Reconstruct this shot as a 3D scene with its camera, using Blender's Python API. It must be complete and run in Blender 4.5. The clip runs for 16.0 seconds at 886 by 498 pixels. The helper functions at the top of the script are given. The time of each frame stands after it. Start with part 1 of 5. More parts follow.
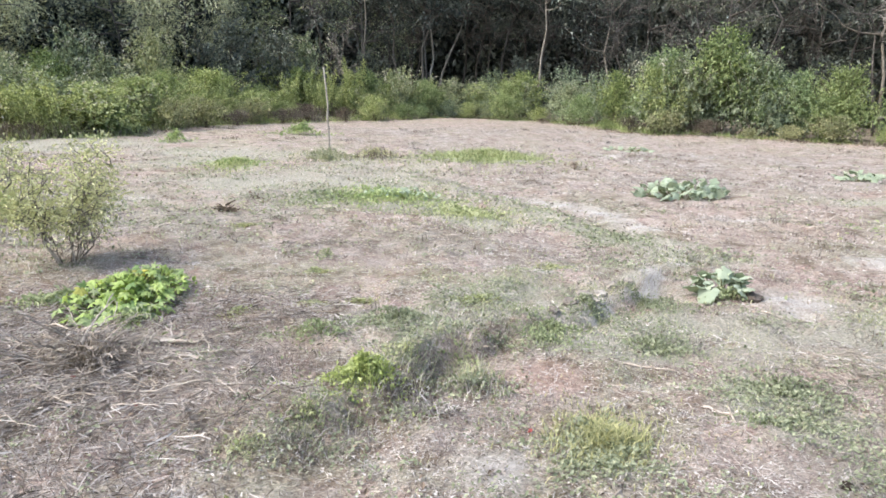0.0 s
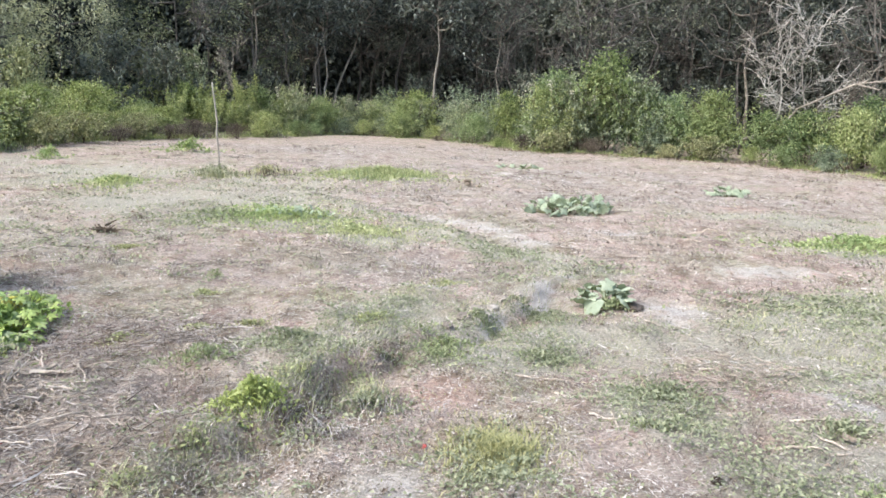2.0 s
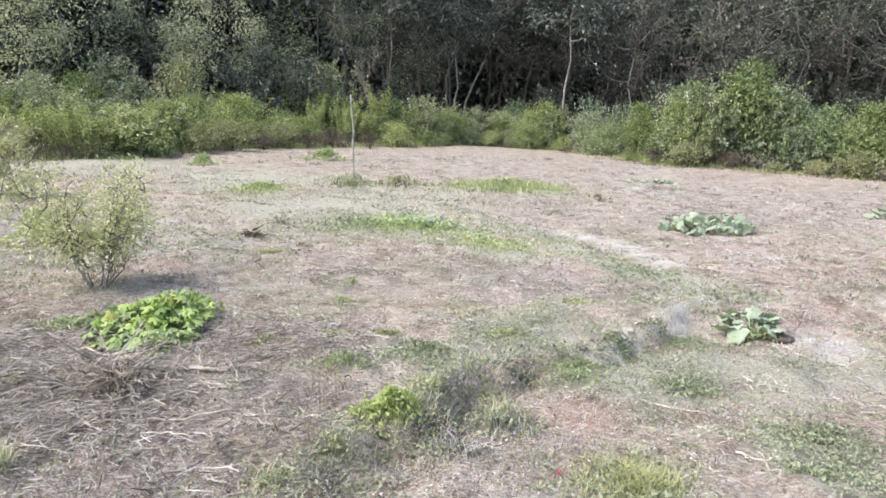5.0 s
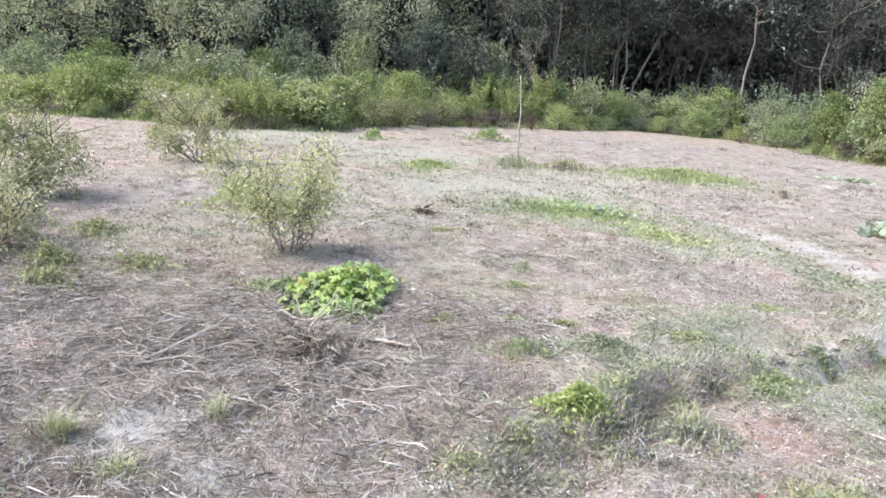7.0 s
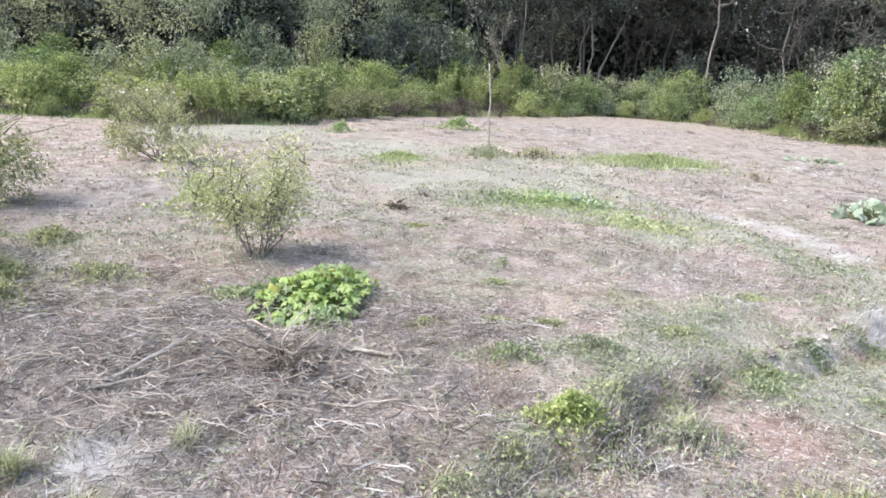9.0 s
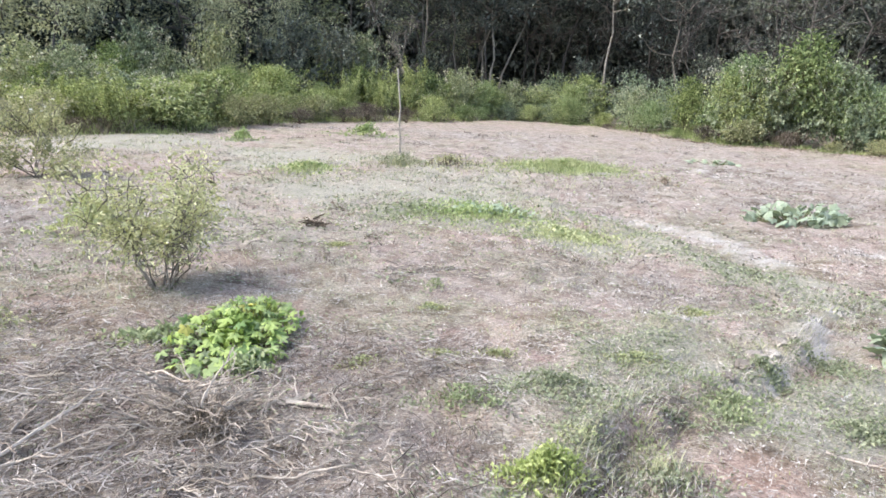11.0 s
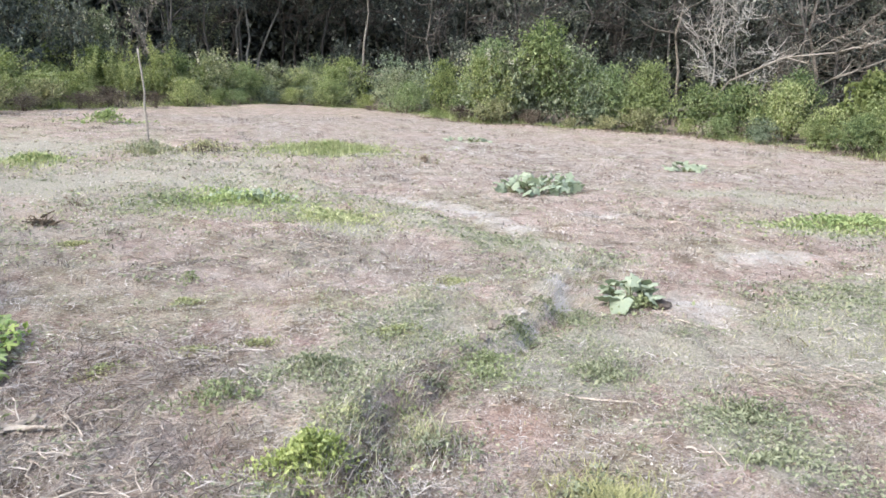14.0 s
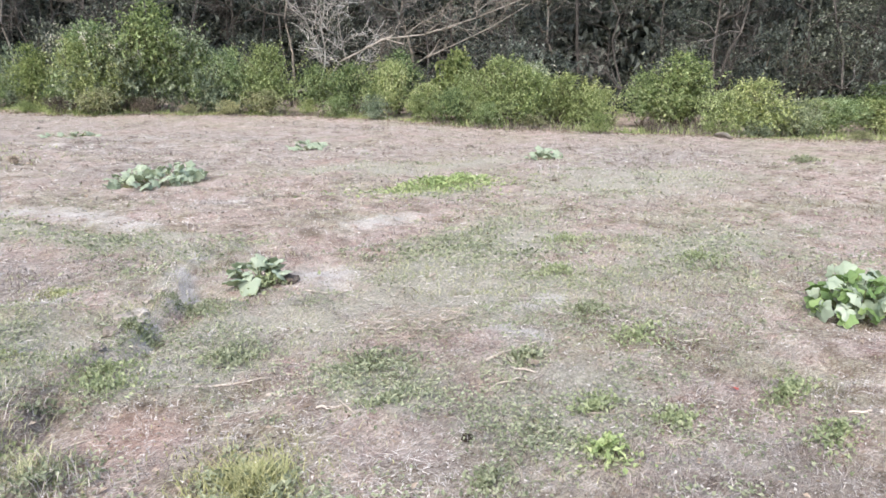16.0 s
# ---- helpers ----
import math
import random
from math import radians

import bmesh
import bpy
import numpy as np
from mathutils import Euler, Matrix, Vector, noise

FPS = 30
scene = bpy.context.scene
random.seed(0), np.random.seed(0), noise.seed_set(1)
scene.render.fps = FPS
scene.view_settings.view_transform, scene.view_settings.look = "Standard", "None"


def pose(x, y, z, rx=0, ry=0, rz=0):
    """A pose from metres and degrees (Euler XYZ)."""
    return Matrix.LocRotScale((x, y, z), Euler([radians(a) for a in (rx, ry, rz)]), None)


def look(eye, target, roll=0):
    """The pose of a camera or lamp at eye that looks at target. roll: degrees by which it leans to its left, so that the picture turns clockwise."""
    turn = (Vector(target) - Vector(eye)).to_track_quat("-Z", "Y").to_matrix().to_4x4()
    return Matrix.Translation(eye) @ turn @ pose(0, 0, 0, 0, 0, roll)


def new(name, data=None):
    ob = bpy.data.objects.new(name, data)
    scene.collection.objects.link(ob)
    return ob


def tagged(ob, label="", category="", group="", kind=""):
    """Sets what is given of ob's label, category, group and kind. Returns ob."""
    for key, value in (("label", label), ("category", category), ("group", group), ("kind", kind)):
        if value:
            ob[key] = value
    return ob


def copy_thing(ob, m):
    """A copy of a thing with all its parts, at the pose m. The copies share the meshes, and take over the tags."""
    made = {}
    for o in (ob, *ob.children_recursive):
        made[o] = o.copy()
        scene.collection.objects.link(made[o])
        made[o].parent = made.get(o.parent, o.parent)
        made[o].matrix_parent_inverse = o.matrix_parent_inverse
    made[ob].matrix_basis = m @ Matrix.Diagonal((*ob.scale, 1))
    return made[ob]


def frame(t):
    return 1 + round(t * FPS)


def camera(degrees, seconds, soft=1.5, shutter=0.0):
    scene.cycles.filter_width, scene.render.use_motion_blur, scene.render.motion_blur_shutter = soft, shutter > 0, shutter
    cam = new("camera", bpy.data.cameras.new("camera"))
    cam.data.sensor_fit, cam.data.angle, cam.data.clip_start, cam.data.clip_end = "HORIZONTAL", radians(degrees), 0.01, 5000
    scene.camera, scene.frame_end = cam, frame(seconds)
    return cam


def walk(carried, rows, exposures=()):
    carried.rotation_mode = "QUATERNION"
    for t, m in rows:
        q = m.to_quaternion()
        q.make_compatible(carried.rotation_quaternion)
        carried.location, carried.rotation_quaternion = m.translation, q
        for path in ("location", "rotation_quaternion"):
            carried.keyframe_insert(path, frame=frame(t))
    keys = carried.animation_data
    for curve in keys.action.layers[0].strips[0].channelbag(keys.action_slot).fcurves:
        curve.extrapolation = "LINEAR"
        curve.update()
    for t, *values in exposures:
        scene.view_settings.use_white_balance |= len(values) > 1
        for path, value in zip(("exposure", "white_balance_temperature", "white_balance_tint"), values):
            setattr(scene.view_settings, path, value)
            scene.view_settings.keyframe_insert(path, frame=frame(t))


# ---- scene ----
cam = camera(65.2, 16.0, soft=1.6)
PATH = [
    (0, (0.092, 0.134, 1.545), (0.037, 2.079, 1.08), 1.3),
    (0.5, (0.056, 0.131, 1.553), (-0.043, 2.076, 1.101), 1.4),
    (1, (0.055, 0.135, 1.548), (0.004, 2.085, 1.106), 1.9),
    (1.5, (0.081, 0.115, 1.548), (0.163, 2.068, 1.124), 2.0),
    (2, (0.126, 0.115, 1.554), (0.362, 2.058, 1.145), 2.1),
    (2.5, (0.158, 0.115, 1.553), (0.513, 2.039, 1.139), 2.1),
    (3, (0.205, 0.13, 1.541), (0.68, 2.031, 1.137), 1.8),
    (3.5, (0.236, 0.131, 1.547), (0.71, 2.035, 1.161), 0.8),
    (4, (0.218, 0.123, 1.563), (0.54, 2.063, 1.195), 1.0),
    (4.5, (0.15, 0.095, 1.577), (0.211, 2.054, 1.18), 1.2),
    (5, (0.028, 0.138, 1.591), (-0.084, 2.095, 1.197), 2.3),
    (5.2, (-0.036, 0.168, 1.606), (-0.22, 2.118, 1.201), 2.4),
    (7.3, (-0.224, 0.174, 1.598), (-0.752, 2.044, 1.126), 4.0),
    (7.5, (-0.222, 0.17, 1.604), (-0.733, 2.044, 1.129), 4.3),
    (8, (-0.251, 0.182, 1.606), (-0.768, 2.05, 1.111), 4.2),
    (8.2, (-0.235, 0.183, 1.605), (-0.752, 2.049, 1.102), 4.0),
    (10.3, (-0.56, 0.776, 1.64), (-0.811, 2.699, 1.15), 2.2),
    (10.5, (-0.572, 0.776, 1.641), (-0.826, 2.695, 1.137), 3.2),
    (11, (-0.618, 0.778, 1.647), (-0.787, 2.713, 1.173), 2.7),
    (11.5, (-0.62, 0.785, 1.643), (-0.64, 2.73, 1.178), 3.3),
    (12, (-0.606, 0.805, 1.639), (-0.534, 2.75, 1.181), 3.1),
    (12.5, (-0.582, 0.821, 1.642), (-0.426, 2.762, 1.188), 2.9),
    (13, (-0.548, 0.831, 1.626), (-0.327, 2.766, 1.171), 2.5),
    (13.5, (-0.527, 0.817, 1.623), (-0.197, 2.735, 1.163), 2.5),
    (14, (-0.489, 0.832, 1.615), (-0.023, 2.715, 1.125), 2.7),
    (14.5, (-0.473, 0.827, 1.61), (0.129, 2.664, 1.096), 3.3),
    (15, (-0.443, 0.822, 1.603), (0.379, 2.566, 1.072), 2.1),
    (15.5, (-0.385, 0.801, 1.593), (0.697, 2.397, 1.061), 1.9),
    (16, (-0.327, 0.716, 1.594), (0.998, 2.129, 1.095), 1.2),
]
walk(cam, [(t, look(eye, target, roll)) for t, eye, target, roll in PATH],
     exposures=[(0.0, 1.44, 6620, 7), (5.0, 1.46, 6600, 7), (7.5, 1.58, 6340, 9), (8.2, 1.58, 6340, 9), (10.5, 1.49, 6430, 8), (12.5, 1.44, 6470, 8), (14.5, 1.36, 6540, 8), (16.0, 1.33, 6540, 9)])

# ---- world, sun ----
SUN_EL, SUN_AZ = 50.0, 246.0
world = bpy.data.worlds.new("world")
scene.world = world
world.use_nodes = True
wn = world.node_tree.nodes
sky = wn.new("ShaderNodeTexSky")
sky.sky_type, sky.sun_disc = "NISHITA", False
sky.sun_elevation, sky.sun_rotation = radians(SUN_EL), radians(SUN_AZ)
sky.air_density, sky.dust_density, sky.ozone_density = 1.0, 3.0, 1.0
wn["Background"].inputs["Strength"].default_value = 0.15
world.node_tree.links.new(sky.outputs["Color"], wn["Background"].inputs["Color"])
sun_data = bpy.data.lights.new("sun", "SUN")
sun_data.energy, sun_data.angle, sun_data.color = 1.45, radians(28.0), (1.0, 0.965, 0.915)
sun = new("sun", sun_data)
sun.matrix_world = look((math.sin(radians(SUN_AZ)) * 40, math.cos(radians(SUN_AZ)) * 40, math.tan(radians(SUN_EL)) * 40), (0, 0, 0))


# ---- materials ----
def make_mat(name, rough=0.8, spec=0.3):
    m = bpy.data.materials.new(name)
    m.use_nodes = True
    n = m.node_tree.nodes
    p = n["Principled BSDF"]
    p.inputs["Roughness"].default_value = rough
    p.inputs["Specular IOR Level"].default_value = spec
    return m, n, m.node_tree.links, p


def ramp_node(n, stops):
    r = n.new("ShaderNodeValToRGB")
    els = r.color_ramp.elements
    els[0].position, els[0].color = stops[0][0], (*stops[0][1], 1)
    els[1].position, els[1].color = stops[-1][0], (*stops[-1][1], 1)
    for pos, col in stops[1:-1]:
        e = els.new(pos)
        e.color = (*col, 1)
    return r


def noise_node(n, l, scale, detail=5.0, rough=0.6, coords="Object"):
    tc = n.new("ShaderNodeTexCoord")
    t = n.new("ShaderNodeTexNoise")
    t.inputs["Scale"].default_value, t.inputs["Detail"].default_value, t.inputs["Roughness"].default_value = scale, detail, rough
    l.new(tc.outputs[coords], t.inputs["Vector"])
    return t


def mix_node(n, l, mode, a, b, fac=0.5):
    x = n.new("ShaderNodeMix")
    x.data_type, x.blend_type = "RGBA", mode
    for sock, v in ((x.inputs["Factor"], fac), (x.inputs["A"], a), (x.inputs["B"], b)):
        if isinstance(v, (int, float)):
            sock.default_value = v
        elif isinstance(v, tuple):
            sock.default_value = (*v, 1)
        else:
            l.new(v, sock)
    return x.outputs["Result"]


def island_mat(name, stops, rough=0.65, thin=0.25, scale=1.5, spec=0.3, glow_tint=1.25, per_plant=0.3, hue_drift=0.0):
    """Leaves, blades and straw: colour varies from piece to piece and in broad drifts, with light passing through."""
    m, n, l, p = make_mat(name, max(rough, 0.72), min(spec, 0.16))
    g = n.new("ShaderNodeNewGeometry")
    r = ramp_node(n, stops)
    drift = noise_node(n, l, scale, 3.0)
    mm = n.new("ShaderNodeMath")
    mm.operation = "MULTIPLY_ADD"
    l.new(drift.outputs["Fac"], mm.inputs[0])
    mm.inputs[1].default_value = 0.9
    sub = n.new("ShaderNodeMath")
    sub.operation = "MULTIPLY_ADD"
    l.new(g.outputs["Random Per Island"], sub.inputs[0])
    sub.inputs[1].default_value, sub.inputs[2].default_value = 0.75, -0.33
    l.new(sub.outputs[0], mm.inputs[2])
    info = n.new("ShaderNodeObjectInfo")
    own = n.new("ShaderNodeMath")
    own.operation = "MULTIPLY_ADD"
    l.new(info.outputs["Random"], own.inputs[0])
    own.inputs[1].default_value = per_plant
    less = n.new("ShaderNodeMath")
    less.operation = "SUBTRACT"
    l.new(mm.outputs[0], less.inputs[0])
    less.inputs[1].default_value = per_plant * 0.5
    l.new(less.outputs[0], own.inputs[2])
    l.new(own.outputs[0], r.inputs["Fac"])
    hue = ramp_node(n, [(0.0, (0.95, 1.0, 1.1)), (0.45, (1.0, 1.0, 1.0)), (1.0, (1.07, 1.02, 0.88))])
    spin = n.new("ShaderNodeMath")
    spin.operation = "FRACT"
    times = n.new("ShaderNodeMath")
    times.operation = "MULTIPLY"
    l.new(info.outputs["Random"], times.inputs[0])
    times.inputs[1].default_value = 7.3
    l.new(times.outputs[0], spin.inputs[0])
    l.new(spin.outputs[0], hue.inputs["Fac"])
    tone = mix_node(n, l, "MULTIPLY", r.outputs["Color"], hue.outputs["Color"], hue_drift)
    l.new(tone, p.inputs["Base Color"])
    if thin > 0:
        tr = n.new("ShaderNodeBsdfTranslucent")
        l.new(mix_node(n, l, "MULTIPLY", tone, (glow_tint, glow_tint, 0.7), 1.0), tr.inputs["Color"])
        ms = n.new("ShaderNodeMixShader")
        ms.inputs[0].default_value = thin
        l.new(p.outputs[0], ms.inputs[1])
        l.new(tr.outputs[0], ms.inputs[2])
        l.new(ms.outputs[0], n["Material Output"].inputs["Surface"])
    return m


def bark_mat(name, dark, light, scale=14.0, rough=0.9):
    m, n, l, p = make_mat(name, rough, 0.15)
    a, b = noise_node(n, l, scale, 6.0, 0.7), noise_node(n, l, scale * 0.12, 3.0)
    r = ramp_node(n, [(0.3, dark), (0.7, light)])
    l.new(a.outputs["Fac"], r.inputs["Fac"])
    r2 = ramp_node(n, [(0.35, (0.62, 0.62, 0.6)), (0.65, (1.0, 1.0, 1.0))])
    l.new(b.outputs["Fac"], r2.inputs["Fac"])
    info = n.new("ShaderNodeObjectInfo")
    own = ramp_node(n, [(0.0, (0.55, 0.52, 0.5)), (0.6, (1.0, 0.98, 0.96)), (1.0, (1.15, 1.15, 1.15))])
    l.new(info.outputs["Random"], own.inputs["Fac"])
    wood = mix_node(n, l, "MULTIPLY", r.outputs["Color"], r2.outputs["Color"], 1.0)
    l.new(mix_node(n, l, "MULTIPLY", wood, own.outputs["Color"], 1.0), p.inputs["Base Color"])
    bump = n.new("ShaderNodeBump")
    bump.inputs["Strength"].default_value, bump.inputs["Distance"].default_value = 0.5, 0.01
    l.new(a.outputs["Fac"], bump.inputs["Height"])
    l.new(bump.outputs[0], p.inputs["Normal"])
    return m


def ground_mat():
    """Dry soil under cut straw; the cover attribute holds low green growth, bare sand, rusty straw and darker pinkish
    straw.
    """
    m, n, l, p = make_mat("ground_soil", 0.95, 0.1)
    att = n.new("ShaderNodeVertexColor")
    att.layer_name = "cover"
    sep = n.new("ShaderNodeSeparateColor")
    l.new(att.outputs["Color"], sep.inputs[0])
    fine, mid, big = noise_node(n, l, 55.0, 8.0, 0.75), noise_node(n, l, 7.0, 6.0, 0.65), noise_node(n, l, 0.8, 4.0)
    straw = ramp_node(n, [(0.3, (0.14, 0.114, 0.107)), (0.42, (0.345, 0.304, 0.294)), (0.56, (0.515, 0.474, 0.464)), (0.72, (0.7, 0.662, 0.652))])
    l.new(fine.outputs["Fac"], straw.inputs["Fac"])
    tc = n.new("ShaderNodeTexCoord")
    warp = noise_node(n, l, 9.0, 2.0)
    shift = n.new("ShaderNodeVectorMath")
    shift.operation = "MULTIPLY_ADD"
    shift.inputs[1].default_value = (0.12, 0.12, 0.0)
    l.new(warp.outputs["Color"], shift.inputs[0])
    l.new(tc.outputs["Object"], shift.inputs[2])
    strands = None
    for turn in (15.0, 72.0, 131.0):
        mp = n.new("ShaderNodeMapping")
        mp.inputs["Rotation"].default_value = (0, 0, radians(turn))
        mp.inputs["Scale"].default_value = (14.0, 190.0, 1.0)
        l.new(shift.outputs[0], mp.inputs["Vector"])
        nt = n.new("ShaderNodeTexNoise")
        nt.inputs["Scale"].default_value, nt.inputs["Detail"].default_value = 1.0, 2.0
        l.new(mp.outputs[0], nt.inputs["Vector"])
        if strands is None:
            strands = nt.outputs["Fac"]
        else:
            mx = n.new("ShaderNodeMath")
            mx.operation = "MAXIMUM"
            l.new(strands, mx.inputs[0])
            l.new(nt.outputs["Fac"], mx.inputs[1])
            strands = mx.outputs[0]
    fibre = ramp_node(n, [(0.5, (0.62, 0.6, 0.58)), (0.6, (0.95, 0.95, 0.95)), (0.72, (1.35, 1.35, 1.33))])
    l.new(strands, fibre.inputs["Fac"])
    tint = ramp_node(n, [(0.35, (0.82, 0.72, 0.7)), (0.5, (0.95, 0.93, 0.9)), (0.65, (1.0, 1.0, 0.95))])
    l.new(mid.outputs["Fac"], tint.inputs["Fac"])
    base = mix_node(n, l, "MULTIPLY", straw.outputs["Color"], tint.outputs["Color"], 1.0)
    base = mix_node(n, l, "MULTIPLY", base, fibre.outputs["Color"], 0.9)
    patchy = noise_node(n, l, 2.6, 7.0, 0.7)
    broad = ramp_node(n, [(0.36, (0.46, 0.43, 0.38)), (0.45, (0.82, 0.79, 0.74)), (0.55, (1.03, 1.01, 0.99)), (0.66, (1.2, 1.19, 1.16))])
    l.new(patchy.outputs["Fac"], broad.inputs["Fac"])
    wide = ramp_node(n, [(0.38, (0.86, 0.92, 0.78)), (0.55, (1.0, 0.95, 0.93))])
    l.new(big.outputs["Fac"], wide.inputs["Fac"])
    base = mix_node(n, l, "MULTIPLY", base, wide.outputs["Color"], 1.0)
    base = mix_node(n, l, "MULTIPLY", base, broad.outputs["Color"], 1.0)
    sand = ramp_node(n, [(0.3, (0.34, 0.32, 0.305)), (0.7, (0.59, 0.567, 0.55))])
    l.new(fine.outputs["Fac"], sand.inputs["Fac"])
    green = ramp_node(n, [(0.3, (0.14, 0.13, 0.108)), (0.5, (0.335, 0.32, 0.268)), (0.72, (0.53, 0.51, 0.435))])
    l.new(fine.outputs["Fac"], green.inputs["Fac"])
    rust = ramp_node(n, [(0.3, (0.22, 0.13, 0.108)), (0.7, (0.5, 0.355, 0.298))])
    l.new(fine.outputs["Fac"], rust.inputs["Fac"])

    def edge(sock):
        mm = n.new("ShaderNodeMath")
        mm.operation = "MULTIPLY_ADD"
        l.new(mid.outputs["Fac"], mm.inputs[0])
        mm.inputs[1].default_value = 1.3
        add = n.new("ShaderNodeMath")
        add.operation = "ADD"
        l.new(sock, add.inputs[0])
        add.inputs[1].default_value = -0.65
        l.new(add.outputs[0], mm.inputs[2])
        mr = n.new("ShaderNodeMapRange")
        mr.inputs["From Min"].default_value, mr.inputs["From Max"].default_value = 0.12, 0.9
        l.new(mm.outputs[0], mr.inputs["Value"])
        mul = n.new("ShaderNodeMath")
        mul.operation = "MULTIPLY"
        mul.use_clamp = True
        sm = n.new("ShaderNodeMapRange")
        sm.inputs["From Max"].default_value = 0.3
        l.new(sock, sm.inputs["Value"])
        l.new(mr.outputs[0], mul.inputs[0])
        l.new(sm.outputs[0], mul.inputs[1])
        return mul.outputs[0]

    lumps = noise_node(n, l, 3.2, 9.0, 0.78)
    pink = ramp_node(n, [(0.38, (0.12, 0.096, 0.083)), (0.45, (0.275, 0.235, 0.21)), (0.53, (0.345, 0.312, 0.288)), (0.64, (0.455, 0.427, 0.4))])
    l.new(lumps.outputs["Fac"], pink.inputs["Fac"])
    base = mix_node(n, l, "MIX", base, mix_node(n, l, "MULTIPLY", pink.outputs["Color"], fibre.outputs["Color"], 0.7), att.outputs["Alpha"])
    base = mix_node(n, l, "MIX", base, green.outputs["Color"], edge(sep.outputs[0]))
    base = mix_node(n, l, "MIX", base, sand.outputs["Color"], edge(sep.outputs[1]))
    base = mix_node(n, l, "MIX", base, rust.outputs["Color"], edge(sep.outputs[2]))
    l.new(base, p.inputs["Base Color"])
    bump = n.new("ShaderNodeBump")
    bump.inputs["Strength"].default_value, bump.inputs["Distance"].default_value = 0.8, 0.02
    l.new(fine.outputs["Fac"], bump.inputs["Height"])
    clumpy = noise_node(n, l, 17.0, 6.0, 0.7)
    swell = n.new("ShaderNodeBump")
    swell.inputs["Strength"].default_value, swell.inputs["Distance"].default_value = 0.7, 0.04
    l.new(clumpy.outputs["Fac"], swell.inputs["Height"])
    l.new(swell.outputs[0], bump.inputs["Normal"])
    l.new(bump.outputs[0], p.inputs["Normal"])
    return m


M_GROUND = ground_mat()
M_STRAW = island_mat("dry_straw", [(0.1, (0.09, 0.074, 0.066)), (0.4, (0.27, 0.238, 0.225)), (0.65, (0.47, 0.437, 0.416)), (0.9, (0.6, 0.568, 0.545))], 0.85, 0.08, 1.2, 0.2, 1.0)
M_GRASS = island_mat("short_grass", [(0.1, (0.2, 0.21, 0.13)), (0.45, (0.33, 0.345, 0.21)), (0.75, (0.44, 0.445, 0.29)), (0.95, (0.53, 0.515, 0.37))], 0.7, 0.22, 0.9, glow_tint=1.1)
M_LUSH = island_mat("lush_grass", [(0.1, (0.165, 0.2, 0.115)), (0.5, (0.275, 0.32, 0.185)), (0.9, (0.4, 0.435, 0.28))], 0.6, 0.26, glow_tint=1.1)
M_WEED = island_mat("weed_leaf", [(0.1, (0.14, 0.16, 0.105)), (0.5, (0.255, 0.283, 0.19)), (0.9, (0.39, 0.412, 0.3))], 0.6, 0.22, glow_tint=1.1)
M_BRIGHT = island_mat("bright_leaf", [(0.1, (0.2, 0.28, 0.09)), (0.5, (0.33, 0.43, 0.155)), (0.9, (0.45, 0.54, 0.23))], 0.5, 0.36)
M_SOFT = island_mat("soft_green_grass", [(0.1, (0.27, 0.305, 0.165)), (0.5, (0.4, 0.435, 0.25)), (0.9, (0.53, 0.55, 0.355))], 0.7, 0.28, 1.2, glow_tint=1.1)
M_PALE = island_mat("pale_squash_leaf", [(0.1, (0.2, 0.25, 0.185)), (0.5, (0.3, 0.355, 0.27)), (0.9, (0.41, 0.46, 0.365))], 0.8, 0.2, 6.0)
M_HEDGE = island_mat("hedge_leaf", [(0.1, (0.09, 0.13, 0.065)), (0.4, (0.2, 0.262, 0.13)), (0.7, (0.325, 0.392, 0.21)), (0.95, (0.48, 0.53, 0.34))], 0.55, 0.3, 0.7, hue_drift=0.8)
M_TALL = island_mat("tall_weed_leaf", [(0.1, (0.185, 0.215, 0.105)), (0.4, (0.34, 0.39, 0.19)), (0.7, (0.465, 0.51, 0.275)), (0.95, (0.6, 0.625, 0.41))], 0.6, 0.32, 0.6, glow_tint=1.15, hue_drift=0.5)
M_MIST = island_mat("pale_forest_leaf", [(0.1, (0.24, 0.26, 0.195)), (0.4, (0.4, 0.425, 0.315)), (0.7, (0.54, 0.56, 0.425)), (0.95, (0.66, 0.665, 0.53))], 0.7, 0.35, 0.5, glow_tint=1.1)
M_DRYLEAF = island_mat("dry_shrub_leaf", [(0.1, (0.17, 0.18, 0.11)), (0.45, (0.33, 0.345, 0.21)), (0.8, (0.48, 0.48, 0.31)), (0.97, (0.6, 0.57, 0.41))], 0.7, 0.25, 1.5)
M_OLIVE = island_mat("olive_grass", [(0.1, (0.2, 0.205, 0.1)), (0.5, (0.33, 0.335, 0.17)), (0.9, (0.46, 0.455, 0.26))], 0.7, 0.25, 3.0, glow_tint=1.1)
M_LIME = island_mat("lime_green_leaf", [(0.1, (0.22, 0.27, 0.1)), (0.5, (0.36, 0.42, 0.17)), (0.9, (0.48, 0.53, 0.26))], 0.6, 0.32, 3.0, glow_tint=1.1)
M_DRYPALE = island_mat("pale_green_shrub_leaf", [(0.1, (0.2, 0.215, 0.13)), (0.45, (0.4, 0.415, 0.26)), (0.8, (0.55, 0.555, 0.38)), (0.97, (0.67, 0.65, 0.49))], 0.7, 0.3, 4.0)
M_GREYLEAF = island_mat("grey_green_leaf", [(0.1, (0.12, 0.145, 0.1)), (0.4, (0.235, 0.275, 0.185)), (0.7, (0.385, 0.425, 0.3)), (0.95, (0.54, 0.565, 0.435))], 0.55, 0.25, 0.7, hue_drift=0.8)
